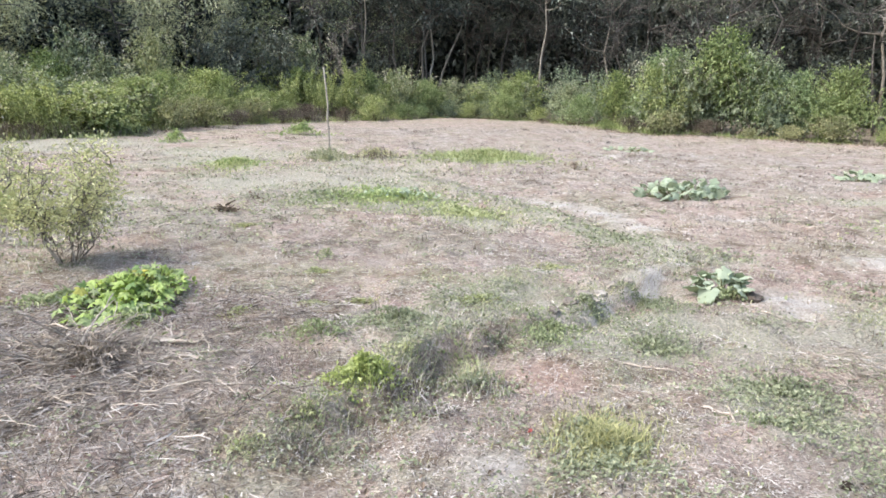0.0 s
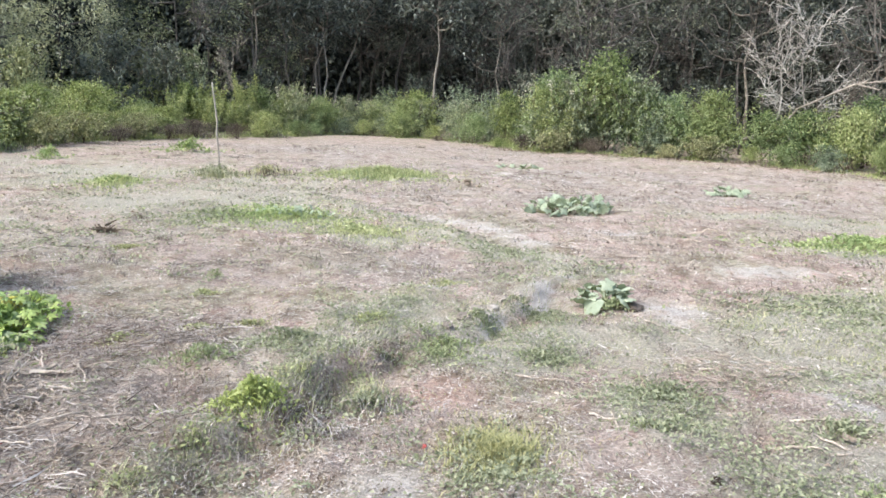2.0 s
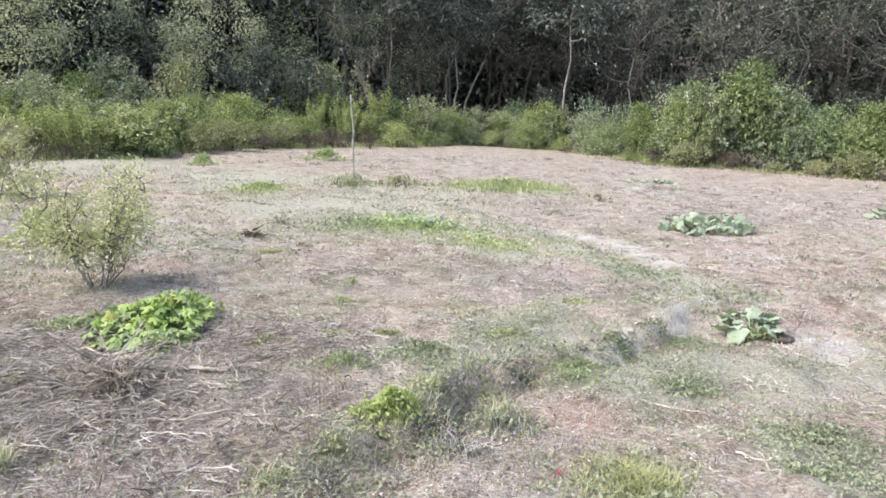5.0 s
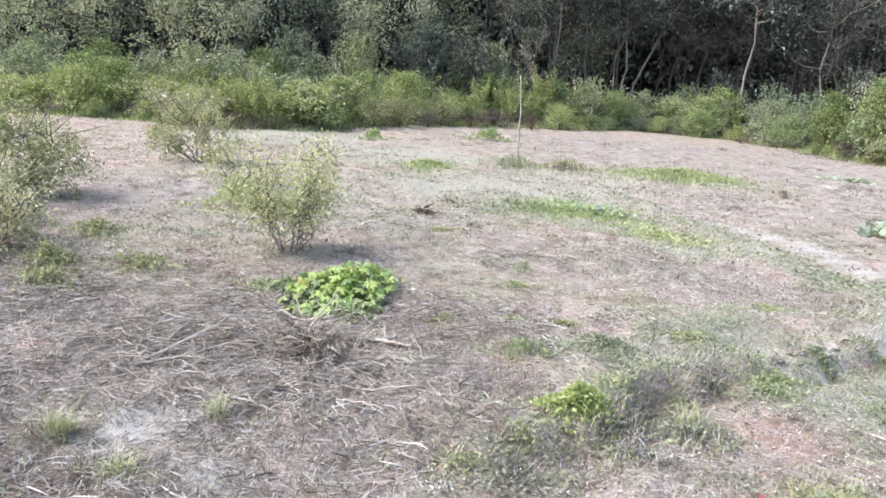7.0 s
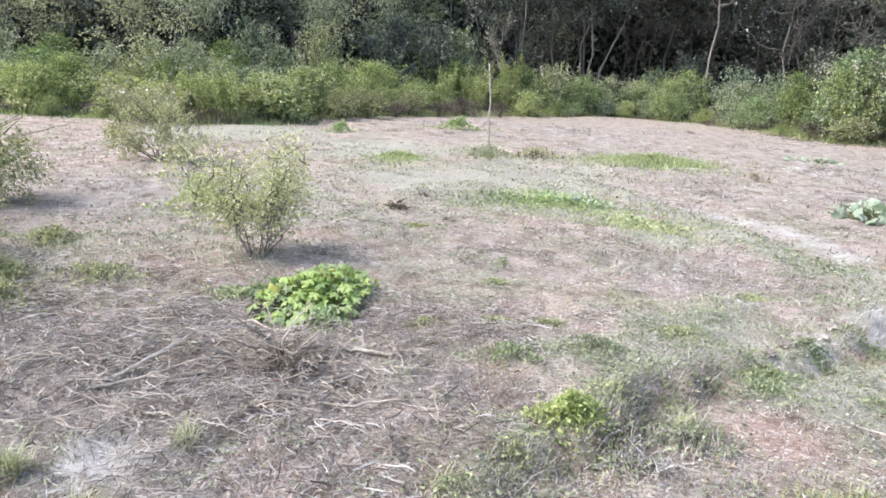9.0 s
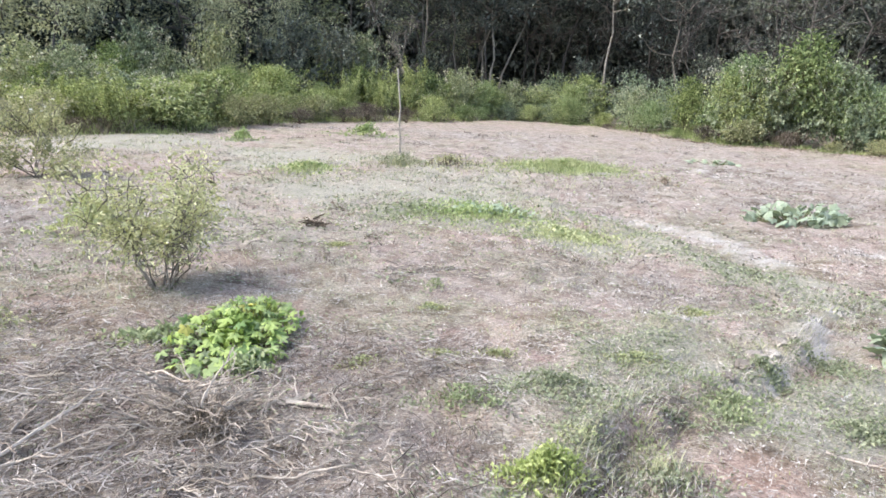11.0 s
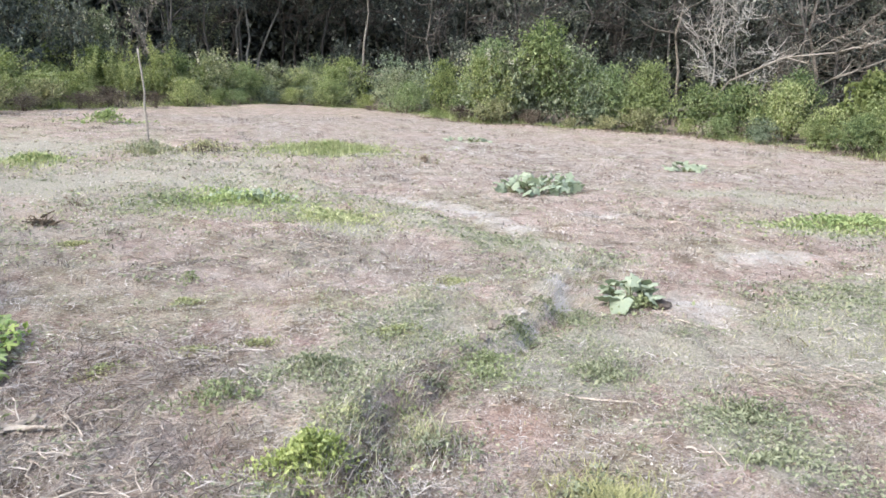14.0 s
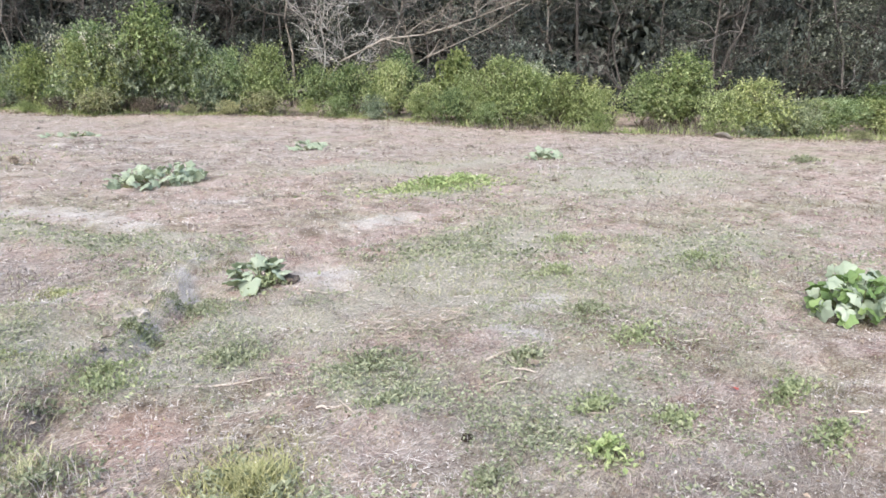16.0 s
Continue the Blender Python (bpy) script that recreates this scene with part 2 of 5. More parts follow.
M_VINELEAF = island_mat("yellowish_vine_leaf", [(0.1, (0.1, 0.13, 0.055)), (0.5, (0.19, 0.235, 0.1)), (0.9, (0.31, 0.345, 0.165))], 0.55, 0.3, 1.0)
M_SUNNY = island_mat("sunlit_shrub_leaf", [(0.1, (0.15, 0.19, 0.085)), (0.4, (0.28, 0.335, 0.165)), (0.7, (0.42, 0.475, 0.26)), (0.95, (0.56, 0.595, 0.385))], 0.7, 0.3, 0.9, hue_drift=0.4)
M_DEEP = island_mat("deep_green_leaf", [(0.1, (0.085, 0.115, 0.08)), (0.4, (0.19, 0.235, 0.165)), (0.7, (0.31, 0.365, 0.26)), (0.95, (0.46, 0.5, 0.38))], 0.7, 0.2, 0.9, hue_drift=0.5)
M_BRUSH = island_mat("dead_brush", [(0.1, (0.06, 0.048, 0.041)), (0.5, (0.165, 0.138, 0.117)), (0.9, (0.33, 0.293, 0.25))], 0.85, 0.1, 2.0, hue_drift=0.4)
M_SQUASH = island_mat("squash_leaf", [(0.1, (0.18, 0.23, 0.17)), (0.5, (0.3, 0.36, 0.275)), (0.9, (0.44, 0.495, 0.4))], 0.8, 0.25, 6.0)
M_HEADS = island_mat("seed_head", [(0.1, (0.3, 0.29, 0.24)), (0.5, (0.46, 0.44, 0.38)), (0.9, (0.62, 0.6, 0.53))], 0.8, 0.2)
M_PALELEAF = island_mat("pale_dry_leaf", [(0.1, (0.28, 0.28, 0.19)), (0.45, (0.47, 0.465, 0.33)), (0.8, (0.61, 0.59, 0.445)), (0.97, (0.71, 0.685, 0.555))], 0.7, 0.35, 1.5, glow_tint=1.1)
M_FRESH = island_mat("fresh_leaf", [(0.1, (0.2, 0.265, 0.125)), (0.5, (0.315, 0.395, 0.19)), (0.9, (0.44, 0.505, 0.275))], 0.6, 0.28, 1.5, glow_tint=1.1)
M_YELLOW = island_mat("yellowing_leaf", [(0.1, (0.36, 0.36, 0.1)), (0.9, (0.5, 0.48, 0.16))], 0.55, 0.3)
# Grey-green leaves under the trees, the shade there put into their colour.
M_SHADE = island_mat("shaded_grey_leaf", [(0.08, (0.036, 0.044, 0.042)), (0.4, (0.085, 0.1, 0.088)), (0.7, (0.155, 0.175, 0.15)), (0.97, (0.28, 0.302, 0.262))], 0.55, 0.18, 0.4, hue_drift=0.5)
M_BROAD = island_mat("broad_leaf", [(0.1, (0.09, 0.15, 0.06)), (0.5, (0.17, 0.26, 0.105)), (0.9, (0.29, 0.38, 0.17))], 0.5, 0.25)
# Forest leaves: dark green, with the wood's shade partly put into the colour.
M_FOREST = island_mat("shaded_forest_leaf", [(0.08, (0.028, 0.036, 0.039)), (0.4, (0.08, 0.095, 0.091)), (0.7, (0.155, 0.176, 0.16)), (0.97, (0.27, 0.29, 0.258))], 0.6, 0.12, 0.35)
M_BROWN = island_mat("dead_leaf", [(0.1, (0.12, 0.09, 0.07)), (0.5, (0.26, 0.205, 0.165)), (0.9, (0.42, 0.35, 0.29))], 0.8, 0.1)
M_GREYBARK = bark_mat("grey_bark", (0.14, 0.125, 0.11), (0.36, 0.335, 0.3))
M_TRUNK = bark_mat("forest_bark", (0.07, 0.065, 0.062), (0.22, 0.205, 0.195))
M_WHITEBARK = bark_mat("lichened_bark", (0.3, 0.29, 0.275), (0.6, 0.585, 0.555))
# Dark brown for the lump that stands in for shade under the squash.
M_FOOTSHADE = bark_mat("squash_foot_shade", (0.1, 0.084, 0.075), (0.27, 0.235, 0.21), 30.0)
M_PALEBARK = bark_mat("bleached_bark", (0.22, 0.2, 0.18), (0.5, 0.47, 0.43))
M_STEM = bark_mat("shrub_stem", (0.07, 0.055, 0.04), (0.2, 0.165, 0.125), 40.0)
M_TWIG = bark_mat("dead_twig", (0.29, 0.247, 0.215), (0.62, 0.565, 0.505), 40.0)
M_VINE = bark_mat("green_stem", (0.12, 0.15, 0.06), (0.28, 0.31, 0.16), 40.0)
M_SOIL = bark_mat("pale_soil", (0.3, 0.275, 0.255), (0.5, 0.47, 0.44), 9.0)
M_CLOD = bark_mat("dark_clod", (0.02, 0.016, 0.013), (0.07, 0.055, 0.045), 60.0)
M_RED, _n, _l, _p = make_mat("red_scrap", 0.6)
_r = ramp_node(_n, [(0.3, (0.28, 0.05, 0.045)), (0.7, (0.48, 0.13, 0.11))])
_l.new(noise_node(_n, _l, 60.0).outputs["Fac"], _r.inputs["Fac"])
_l.new(_r.outputs["Color"], _p.inputs["Base Color"])
M_FLOWER, _n, _l, _p = make_mat("white_petal", 0.7)
_r = ramp_node(_n, [(0.3, (0.62, 0.6, 0.5)), (0.7, (0.8, 0.79, 0.7))])
_l.new(noise_node(_n, _l, 60.0).outputs["Fac"], _r.inputs["Fac"])
_l.new(_r.outputs["Color"], _p.inputs["Base Color"])


# ---- mesh tools ----
class Bag:
    """Collects vertices and faces, and becomes one mesh."""

    def __init__(self):
        self.v, self.t, self.count = [], [], 0

    def add(self, verts, tris):
        self.v.append(np.asarray(verts, float).reshape(-1, 3))
        self.t.append(np.asarray(tris, int).reshape(-1, 3) + self.count)
        self.count += len(self.v[-1])

    def tube(self, path, radii, sides=5):
        path = np.asarray(path, float)
        k = len(path)
        radii = np.broadcast_to(np.asarray(radii, float), (k,))
        d = np.gradient(path, axis=0)
        d /= np.linalg.norm(d, axis=1, keepdims=True) + 1e-9
        ref = np.where(np.abs(d[:, 2:3]) > 0.9, [[1.0, 0, 0]], [[0, 0, 1.0]])
        u = np.cross(d, ref)
        u /= np.linalg.norm(u, axis=1, keepdims=True) + 1e-9
        w = np.cross(d, u)
        a = np.linspace(0, 2 * np.pi, sides, endpoint=False)
        ring = path[:, None] + radii[:, None, None] * (np.cos(a)[None, :, None] * u[:, None] + np.sin(a)[None, :, None] * w[:, None])
        tris = []
        for i in range(k - 1):
            for j in range(sides):
                p, q = i * sides + j, i * sides + (j + 1) % sides
                tris += [(p, q, p + sides), (q, q + sides, p + sides)]
        verts = np.vstack([ring.reshape(-1, 3), path[:1], path[-1:]])
        for j in range(sides):
            tris += [(k * sides, (j + 1) % sides, j), (k * sides + 1, (k - 1) * sides + j, (k - 1) * sides + (j + 1) % sides)]
        self.add(verts, tris)

    def leaves(self, at, along, size, aspect=0.5, fold=0.25, droop=0.0):
        """Pointed leaves folded along the midrib: base at, direction along, length size."""
        at, along = np.asarray(at, float), np.asarray(along, float)
        k = len(at)
        along = along / (np.linalg.norm(along, axis=1, keepdims=True) + 1e-9)
        side = np.cross(along, RNG.normal(0, 0.35, (k, 3)) + [0, 0, 1.0])
        side /= np.linalg.norm(side, axis=1, keepdims=True) + 1e-9
        up = np.cross(side, along)
        size = np.broadcast_to(np.asarray(size, float), (k,))[:, None]
        tip = at + along * size - [0, 0, 1] * size * droop
        mid = at + along * size * 0.45
        left, right = mid + side * size * aspect * 0.5 + up * size * fold * aspect, mid - side * size * aspect * 0.5 + up * size * fold * aspect
        i = np.arange(k)[:, None] * 4
        self.add(np.stack([at, left, tip, right], 1).reshape(-1, 3), np.concatenate([i + [0, 2, 1], i + [0, 3, 2]], 1).reshape(-1, 3))

    def blades(self, at, lean, size, width):
        """Grass blades: a narrow strip in two lengths that bends over."""
        at, lean = np.asarray(at, float), np.asarray(lean, float)
        k = len(at)
        size, width = np.broadcast_to(size, (k,))[:, None], np.broadcast_to(width, (k,))[:, None]
        side = np.stack([-lean[:, 1], lean[:, 0], np.zeros(k)], 1)
        side /= np.linalg.norm(side, axis=1, keepdims=True) + 1e-9
        flat = np.stack([lean[:, 0], lean[:, 1], np.zeros(k)], 1)
        m = at + size * (0.55 * np.array([0, 0, 1.0]) + 0.35 * flat)
        tip = at + size * (np.array([0, 0, 0.85]) + 0.95 * flat)
        v = np.stack([at - side * width / 2, at + side * width / 2, m - side * width * 0.4, m + side * width * 0.4, tip], 1)
        i = np.arange(k)[:, None] * 5
        self.add(v.reshape(-1, 3), np.concatenate([i + [0, 1, 3], i + [0, 3, 2], i + [2, 3, 4]], 1).reshape(-1, 3))

    def straws(self, at, heading, size, width, rise=0.12):
        """Dry stalks lying about: bent, tapering strips of two lengths."""
        k = len(at)
        size, width = np.broadcast_to(size, (k,)), np.broadcast_to(width, (k,))
        bend = RNG.normal(0, 0.5, k)
        d1 = np.stack([np.cos(heading), np.sin(heading), RNG.normal(0, rise, k)], 1)
        d2 = np.stack([np.cos(heading + bend), np.sin(heading + bend), RNG.normal(-rise * 0.5, rise, k)], 1)
        a, b = at - d1 * size[:, None] * 0.5, np.array(at)
        c = b + d2 * size[:, None] * 0.5
        b[:, 2] += width * 1.5
        a[:, 2] = np.maximum(a[:, 2], at[:, 2] - 0.002)
        c[:, 2] = np.maximum(c[:, 2], at[:, 2] - 0.002)
        s = np.stack([-np.sin(heading), np.cos(heading), RNG.normal(0, 0.5, k)], 1) * width[:, None] * 0.5
        v = np.stack([a - s * 0.8, a + s * 0.8, b - s, b + s, c], 1)
        i = np.arange(k)[:, None] * 5
        self.add(v.reshape(-1, 3), np.concatenate([i + f for f in ([0, 1, 3], [0, 3, 2], [2, 3, 4])], 1).reshape(-1, 3))

    def mesh(self, name, mat, smooth=False):
        v, t = np.vstack(self.v), np.vstack(self.t)
        me = bpy.data.meshes.new(name)
        me.vertices.add(len(v))
        me.vertices.foreach_set("co", v.astype(np.float32).ravel())
        me.loops.add(len(t) * 3)
        me.loops.foreach_set("vertex_index", t.astype(np.int32).ravel())
        me.polygons.add(len(t))
        me.polygons.foreach_set("loop_start", np.arange(0, len(t) * 3, 3, dtype=np.int32))
        me.polygons.foreach_set("use_smooth", np.full(len(t), smooth))
        me.materials.append(mat)
        me.update(calc_edges=True)
        return me


RNG = np.random.default_rng(7)


def fresh(a, b):
    """Chance begins anew, from two numbers of the place."""
    global RNG
    RNG = np.random.default_rng([int(abs(a) * 1000), int(abs(b) * 1000)])


def part(name, bag, mat, parent, label="", smooth=False):
    ob = new(name, bag.mesh(name, mat, smooth) if isinstance(bag, Bag) else bag)
    ob.parent = parent
    return tagged(ob, label)


def stuff(name, bag, mat, parent, label="", smooth=False):
    """A part made of what nobody could count."""
    return tagged(part(name, bag, mat, parent, label, smooth), kind="stuff")


def thing(name, label, category, group="", kind="", at=(0, 0, 0)):
    ob = new(name)
    ob.empty_display_size = 0.1
    ob.location = at
    return tagged(ob, label, category, group, kind)


def unit(k, up=0.0):
    v = RNG.normal(0, 1, (k, 3)) + [0, 0, up]
    return v / (np.linalg.norm(v, axis=1, keepdims=True) + 1e-9)


def bent(a, b, k=6, sway=0.1):
    """A crooked way from a to b."""
    a, b = np.asarray(a, float), np.asarray(b, float)
    s = np.linspace(0, 1, k)[:, None]
    off = np.cumsum(RNG.normal(0, 1, (k, 3)), 0)
    off -= off[:1] * (1 - s) + off[-1:] * s
    return a + (b - a) * s + off * sway * np.linalg.norm(b - a) / k


# ---- ground ----
_cells = np.random.default_rng(3).random((256, 256))


def vnoise(x, y, scale):
    """Smooth noise from 0 to 1 on the plan."""
    x, y = np.asarray(x, float) * scale + 71.3, np.asarray(y, float) * scale + 43.7
    i, j = np.floor(x).astype(int), np.floor(y).astype(int)
    u, v = x - i, y - j
    u, v = u * u * (3 - 2 * u), v * v * (3 - 2 * v)
    c = lambda a, b: _cells[a % 256, b % 256]
    return (c(i, j) * (1 - u) + c(i + 1, j) * u) * (1 - v) + (c(i, j + 1) * (1 - u) + c(i + 1, j + 1) * u) * v


def to_line(x, y, line):
    """Distance to a broken line, signed: plus on the left of its way."""
    best, sign = np.full(np.shape(x), 1e9), np.ones(np.shape(x))
    for (ax, ay), (bx, by) in zip(line[:-1], line[1:]):
        dx, dy = bx - ax, by - ay
        s = np.clip(((x - ax) * dx + (y - ay) * dy) / (dx * dx + dy * dy), 0, 1)
        d = np.hypot(x - ax - s * dx, y - ay - s * dy)
        side = np.where((dx * (y - ay) - dy * (x - ax)) > 0, 1.0, -1.0)
        near = d < best
        best, sign = np.where(near, d, best), np.where(near, side, sign)
    return best, sign


BANK = [(-1.25, 2.1), (-0.85, 2.6), (-0.5, 3.05), (-0.18, 3.5), (0.0, 3.9), (0.38, 4.4), (0.93, 4.72), (1.39, 5.3), (1.75, 5.85), (2.1, 6.5)]
STRIP = [(2.1, 6.5), (1.55, 7.1), (1.15, 8.3), (0.5, 9.6), (-0.6, 11.4)]
SAND_TRACK = [(0.8, 9.9), (1.5, 9.45), (1.85, 8.8), (2.15, 7.9)]
SANDS = [(3.37, 3.67, 0.28, 0.14, 0), (2.75, 3.28, 0.14, 0.12, 0), (-1.71, 2.34, 0.22, 0.14, 0), (0.72, 5.7, 0.16, 0.2, 0), (2.78, 3.3, 0.2, 0.2, 0), (-2.24, 2.54, 0.28, 0.2, 0),
         (1.66, 5.8, 0.06, 0.22, -35), (1.08, 4.9, 0.06, 0.18, -40), (4.2, 6.5, 0.6, 0.2, 0), (2.6, 5.2, 0.25, 0.3, 0), (0.25, 2.7, 0.16, 0.2, 0), (2.0, 6.25, 0.14, 0.18, 0), (3.6, 8.6, 0.6, 0.2, 0)]
RUSTS = [(0.6, 3.62, 0.26, 0.22, 0), (2.05, 2.95, 0.22, 0.15, 0)]
FAINT_RUSTS = [(-3.3, 3.0, 0.5, 0.4, 0), (-2.3, 3.65, 0.4, 0.3, 0), (-1.5, 3.2, 0.3, 0.2, 0), (-3.6, 5.1, 0.5, 0.3, 0), (12.6, 19.3, 1.0, 0.4, -50), (6.5, 10.9, 0.9, 0.5, -20), (-2.9, 6.5, 0.5, 0.35, 0), (-4.2, 9.9, 0.7, 0.6, 0), (-2.9, 8.4, 0.8, 0.7, 0), (8.0, 9.8, 0.9, 0.3, 0)]
GREENS = [(-0.55, 4.15, 0.55, 0.3, 20), (0.35, 4.95, 0.55, 0.28, 35), (1.5, 4.6, 0.6, 0.5, 0), (2.0, 4.5, 0.7, 0.6, 0), (1.2, 4.1, 0.5, 0.25, 20), (-0.9, 9.4, 0.9, 0.9, 0), (0.2, 8.2, 0.5, 0.7, 30), (-1.9, 9.6, 1.0, 0.5, 0), (0.5, 14.4, 1.3, 0.5, 0), (-4.1, 12.9, 0.5, 0.7, 0), (6.2, 7.6, 1.0, 0.55, 10), (-0.3, 4.3, 0.45, 0.3, 20), (0.9, 4.4, 0.5, 0.35, 30), (1.7, 3.3, 0.35, 0.4, 0), (0.72, 2.85, 0.25, 0.3, 0), (2.3, 2.6, 0.6, 0.4, 0), (3.3, 4.3, 0.9, 0.8, 0), (4.4, 5.0, 1.0, 0.7, 0)]
MEADOWS = [(5.89, 10.26, 1.6, 0.5, 0), (7.82, 9.79, 1.6, 0.5, 0), (8.2, 9.6, 2.6, 0.7, 0), (-3.2, 9.5, 2.0, 3.2, 0), (-5.2, 14.5, 2.2, 3.0, 0), (-8.5, 15.5, 3.0, 2.5, 0), (1.2, 5.6, 0.8, 1.2, -35), (5.6, 3.6, 2.0, 1.6, 0), (2.1, 7.2, 0.5, 0.25, -30), (2.6, 6.5, 0.5, 0.3, 0), (-1.2, 11.5, 1.3, 1.6, 0), (5.2, 5.6, 1.2, 0.7, 0), (9.0, 6.5, 3.0, 1.6, 0), (-2.0, 13.0, 1.6, 2.0, 0), (-0.8, 3.0, 0.4, 0.7, -35)]


def blobs(x, y, spots):
    out = np.zeros(np.shape(x))
    for cx, cy, rx, ry, turn in spots:
        c, s = math.cos(radians(turn)), math.sin(radians(turn))
        u, v = (x - cx) * c + (y - cy) * s, -(x - cx) * s + (y - cy) * c
        out = np.maximum(out, np.exp(-((u / rx) ** 2 + (v / ry) ** 2) * 0.9))
    return out


def bank_face(x, y):
    """One on the broken face of the bank, nought elsewhere."""
    d, side = to_line(x, y, BANK)
    sd = d * side + 0.2 * (vnoise(x, y, 3.1) - 0.5) + 0.1 * (vnoise(x, y, 8.0) - 0.5)
    return np.exp(-((sd + 0.05) / 0.075) ** 2) * np.clip((y - 3.2) / 0.4, 0, 1) * np.clip((6.2 - y) / 0.4, 0, 1)


def cover_of(x, y):
    """Shares of green growth, sand and rusty straw at places of the plan."""
    rag = vnoise(x, y, 1.7) * 0.6 + vnoise(x, y, 5.3) * 0.4
    d_bank, s_bank = to_line(x, y, BANK)
    d_strip, _ = to_line(x, y, STRIP)
    edge_green = np.maximum(np.where(s_bank > 0.0, 0.8, 0.0) * np.exp(-(d_bank / 0.42) ** 2), np.exp(-(d_strip / 0.35) ** 2) * 0.6)
    green = np.maximum.reduce([blobs(x, y, GREENS), 0.66 * blobs(x, y, MEADOWS), edge_green])
    bare = 1 / (1 + np.exp(np.clip((x + 0.75 + 0.5 * (vnoise(x, y, 1.3) - 0.5)) / 0.15, -40, 40))) / (1 + np.exp(np.clip((y - 4.3) / 0.2, -40, 40)))
    green = green * (1 - 0.9 * bare) - 0.3 * bare
    green = np.clip(green * (0.45 + 1.1 * rag) + 0.38 * (vnoise(x, y, 0.7) - 0.4), 0, 1)
    green = np.clip(1.1 * green * green * (3 - 2 * green), 0, 1) * (1 - 0.9 * bank_face(x, y))
    sand = np.clip(blobs(x, y, SANDS) * (0.35 + 0.9 * rag) + 0.5 * np.clip(vnoise(x + 9, y, 0.9) - 0.62, 0, 1), 0, 1)
    sand = np.clip(sand + bank_face(x, y) * np.clip((y - 4.35) / 0.3, 0, 1) * np.clip(2.6 * vnoise(x, y, 2.9) - 0.45, 0, 1), 0, 1)
    d_track, _ = to_line(x, y, SAND_TRACK)
    sand = np.clip(sand + np.exp(-(d_track / 0.27) ** 2) * (0.15 + 1.0 * rag), 0, 1)
    rust = np.clip((0.62 * blobs(x, y, RUSTS) + 0.4 * blobs(x, y, FAINT_RUSTS)) * (0.3 + 1.1 * rag), 0, 1)
    return green, sand, rust


PINKS = [(-2.6, 3.3, 1.1, 0.8, 0), (-1.6, 3.4, 0.7, 0.5, 0), (-2.9, 7.8, 1.3, 0.8, 0), (6.0, 15.5, 6.5, 5.5, -20), (1.0, 22.0, 6.0, 7.0, 0), (3.0, 11.8, 2.5, 2.0, 0), (-2.6, 7.2, 1.2, 0.7, 0), (-0.2, 6.6, 1.6, 0.8, 0), (12.0, 8.5, 4.0, 3.0, 0), (1.9, 2.6, 0.6, 0.5, 0), (2.35, 1.7, 0.5, 0.35, 0), (-6.0, 8.0, 1.5, 2.0, 0)]


def gz(x, y):
    """The ground's height."""
    x, y = np.asarray(x, float), np.asarray(y, float)
    near = np.exp(-(np.hypot(x, y - 5) / 25.0) ** 2)
    h = 0.07 * (vnoise(x, y, 0.45) - 0.5) + near * (0.04 * (vnoise(x, y, 1.9) - 0.5) + 0.04 * (vnoise(x, y, 5.1) - 0.5) + np.exp(-(np.hypot(x, y) / 9.0) ** 2) * 0.03 * (vnoise(x, y, 11.0) - 0.5))
    far = np.exp(-(np.hypot(x - 4, y - 15) / 12.0) ** 2)
    h = h + far * (0.1 * np.clip(vnoise(x * 0.7, y * 1.5, 1.6) - 0.5, 0, 1) + 0.1 * np.clip(vnoise(x, y * 1.4, 3.1) - 0.5, 0, 1))
    d, s = to_line(x, y, BANK)
    sd = d * s + 0.2 * (vnoise(x, y, 3.1) - 0.5) + 0.1 * (vnoise(x, y, 8.0) - 0.5)
    rag = 0.1 + 1.5 * vnoise(x, y, 2.6) * (0.5 + vnoise(x, y, 0.9))
    ends = np.clip((y - 2.3) / 0.8, 0, 1) * np.clip((6.35 - y) / 0.6, 0, 1)
    h = h + ends * (0.1 + 0.03 * np.exp(-((y - 4.1) / 0.7) ** 2)) * (0.55 + 0.45 * rag) / (1 + np.exp(np.clip(-(sd + 0.03) / 0.034, -40, 40))) * np.exp(-(d / 1.3) ** 2)
    h = h - 0.02 * ends * rag * np.exp(-((sd + 0.13) / 0.09) ** 2)
    d2, _ = to_line(x, y, STRIP)
    h = h + 0.04 * np.exp(-(d2 / 0.3) ** 2)
    return h


def spread(lo, hi, step):
    return np.arange(lo, hi, step)


def reach(start, end, first, growth):
    out, step = [start], first
    while abs(out[-1]) < abs(end):
        out.append(out[-1] + math.copysign(step, end - start))
        step *= growth
    return np.array(out)


xs = np.concatenate([reach(-9.0, -700, 0.3, 1.13)[::-1], spread(-8.85, -4.2, 0.1), spread(-4.2, -1.2, 0.05), spread(-1.2, 2.6, 0.032), spread(2.6, 5.5, 0.05), spread(5.5, 14.0, 0.12), reach(14.0, 700, 0.25, 1.13)])
ys = np.concatenate([reach(1.0, -700, 0.3, 1.2)[::-1], spread(1.05, 2.4, 0.06), spread(2.4, 6.8, 0.035), spread(6.8, 9.0, 0.06), spread(9.0, 22.0, 0.12), reach(22.0, 700, 0.25, 1.13)])
gx, gy = np.meshgrid(xs, ys, indexing="ij")
gx, gy = gx.ravel(), gy.ravel()
ground_bag = Bag()
nx, ny = len(xs), len(ys)
q = (np.arange(nx - 1)[:, None] * ny + np.arange(ny - 1)[None, :]).ravel()
ground_bag.add(np.stack([gx, gy, gz(gx, gy)], 1), np.concatenate([np.stack([q, q + ny, q + ny + 1], 1), np.stack([q, q + ny + 1, q + 1], 1)]))
ground_me = ground_bag.mesh("ground", M_GROUND, True)
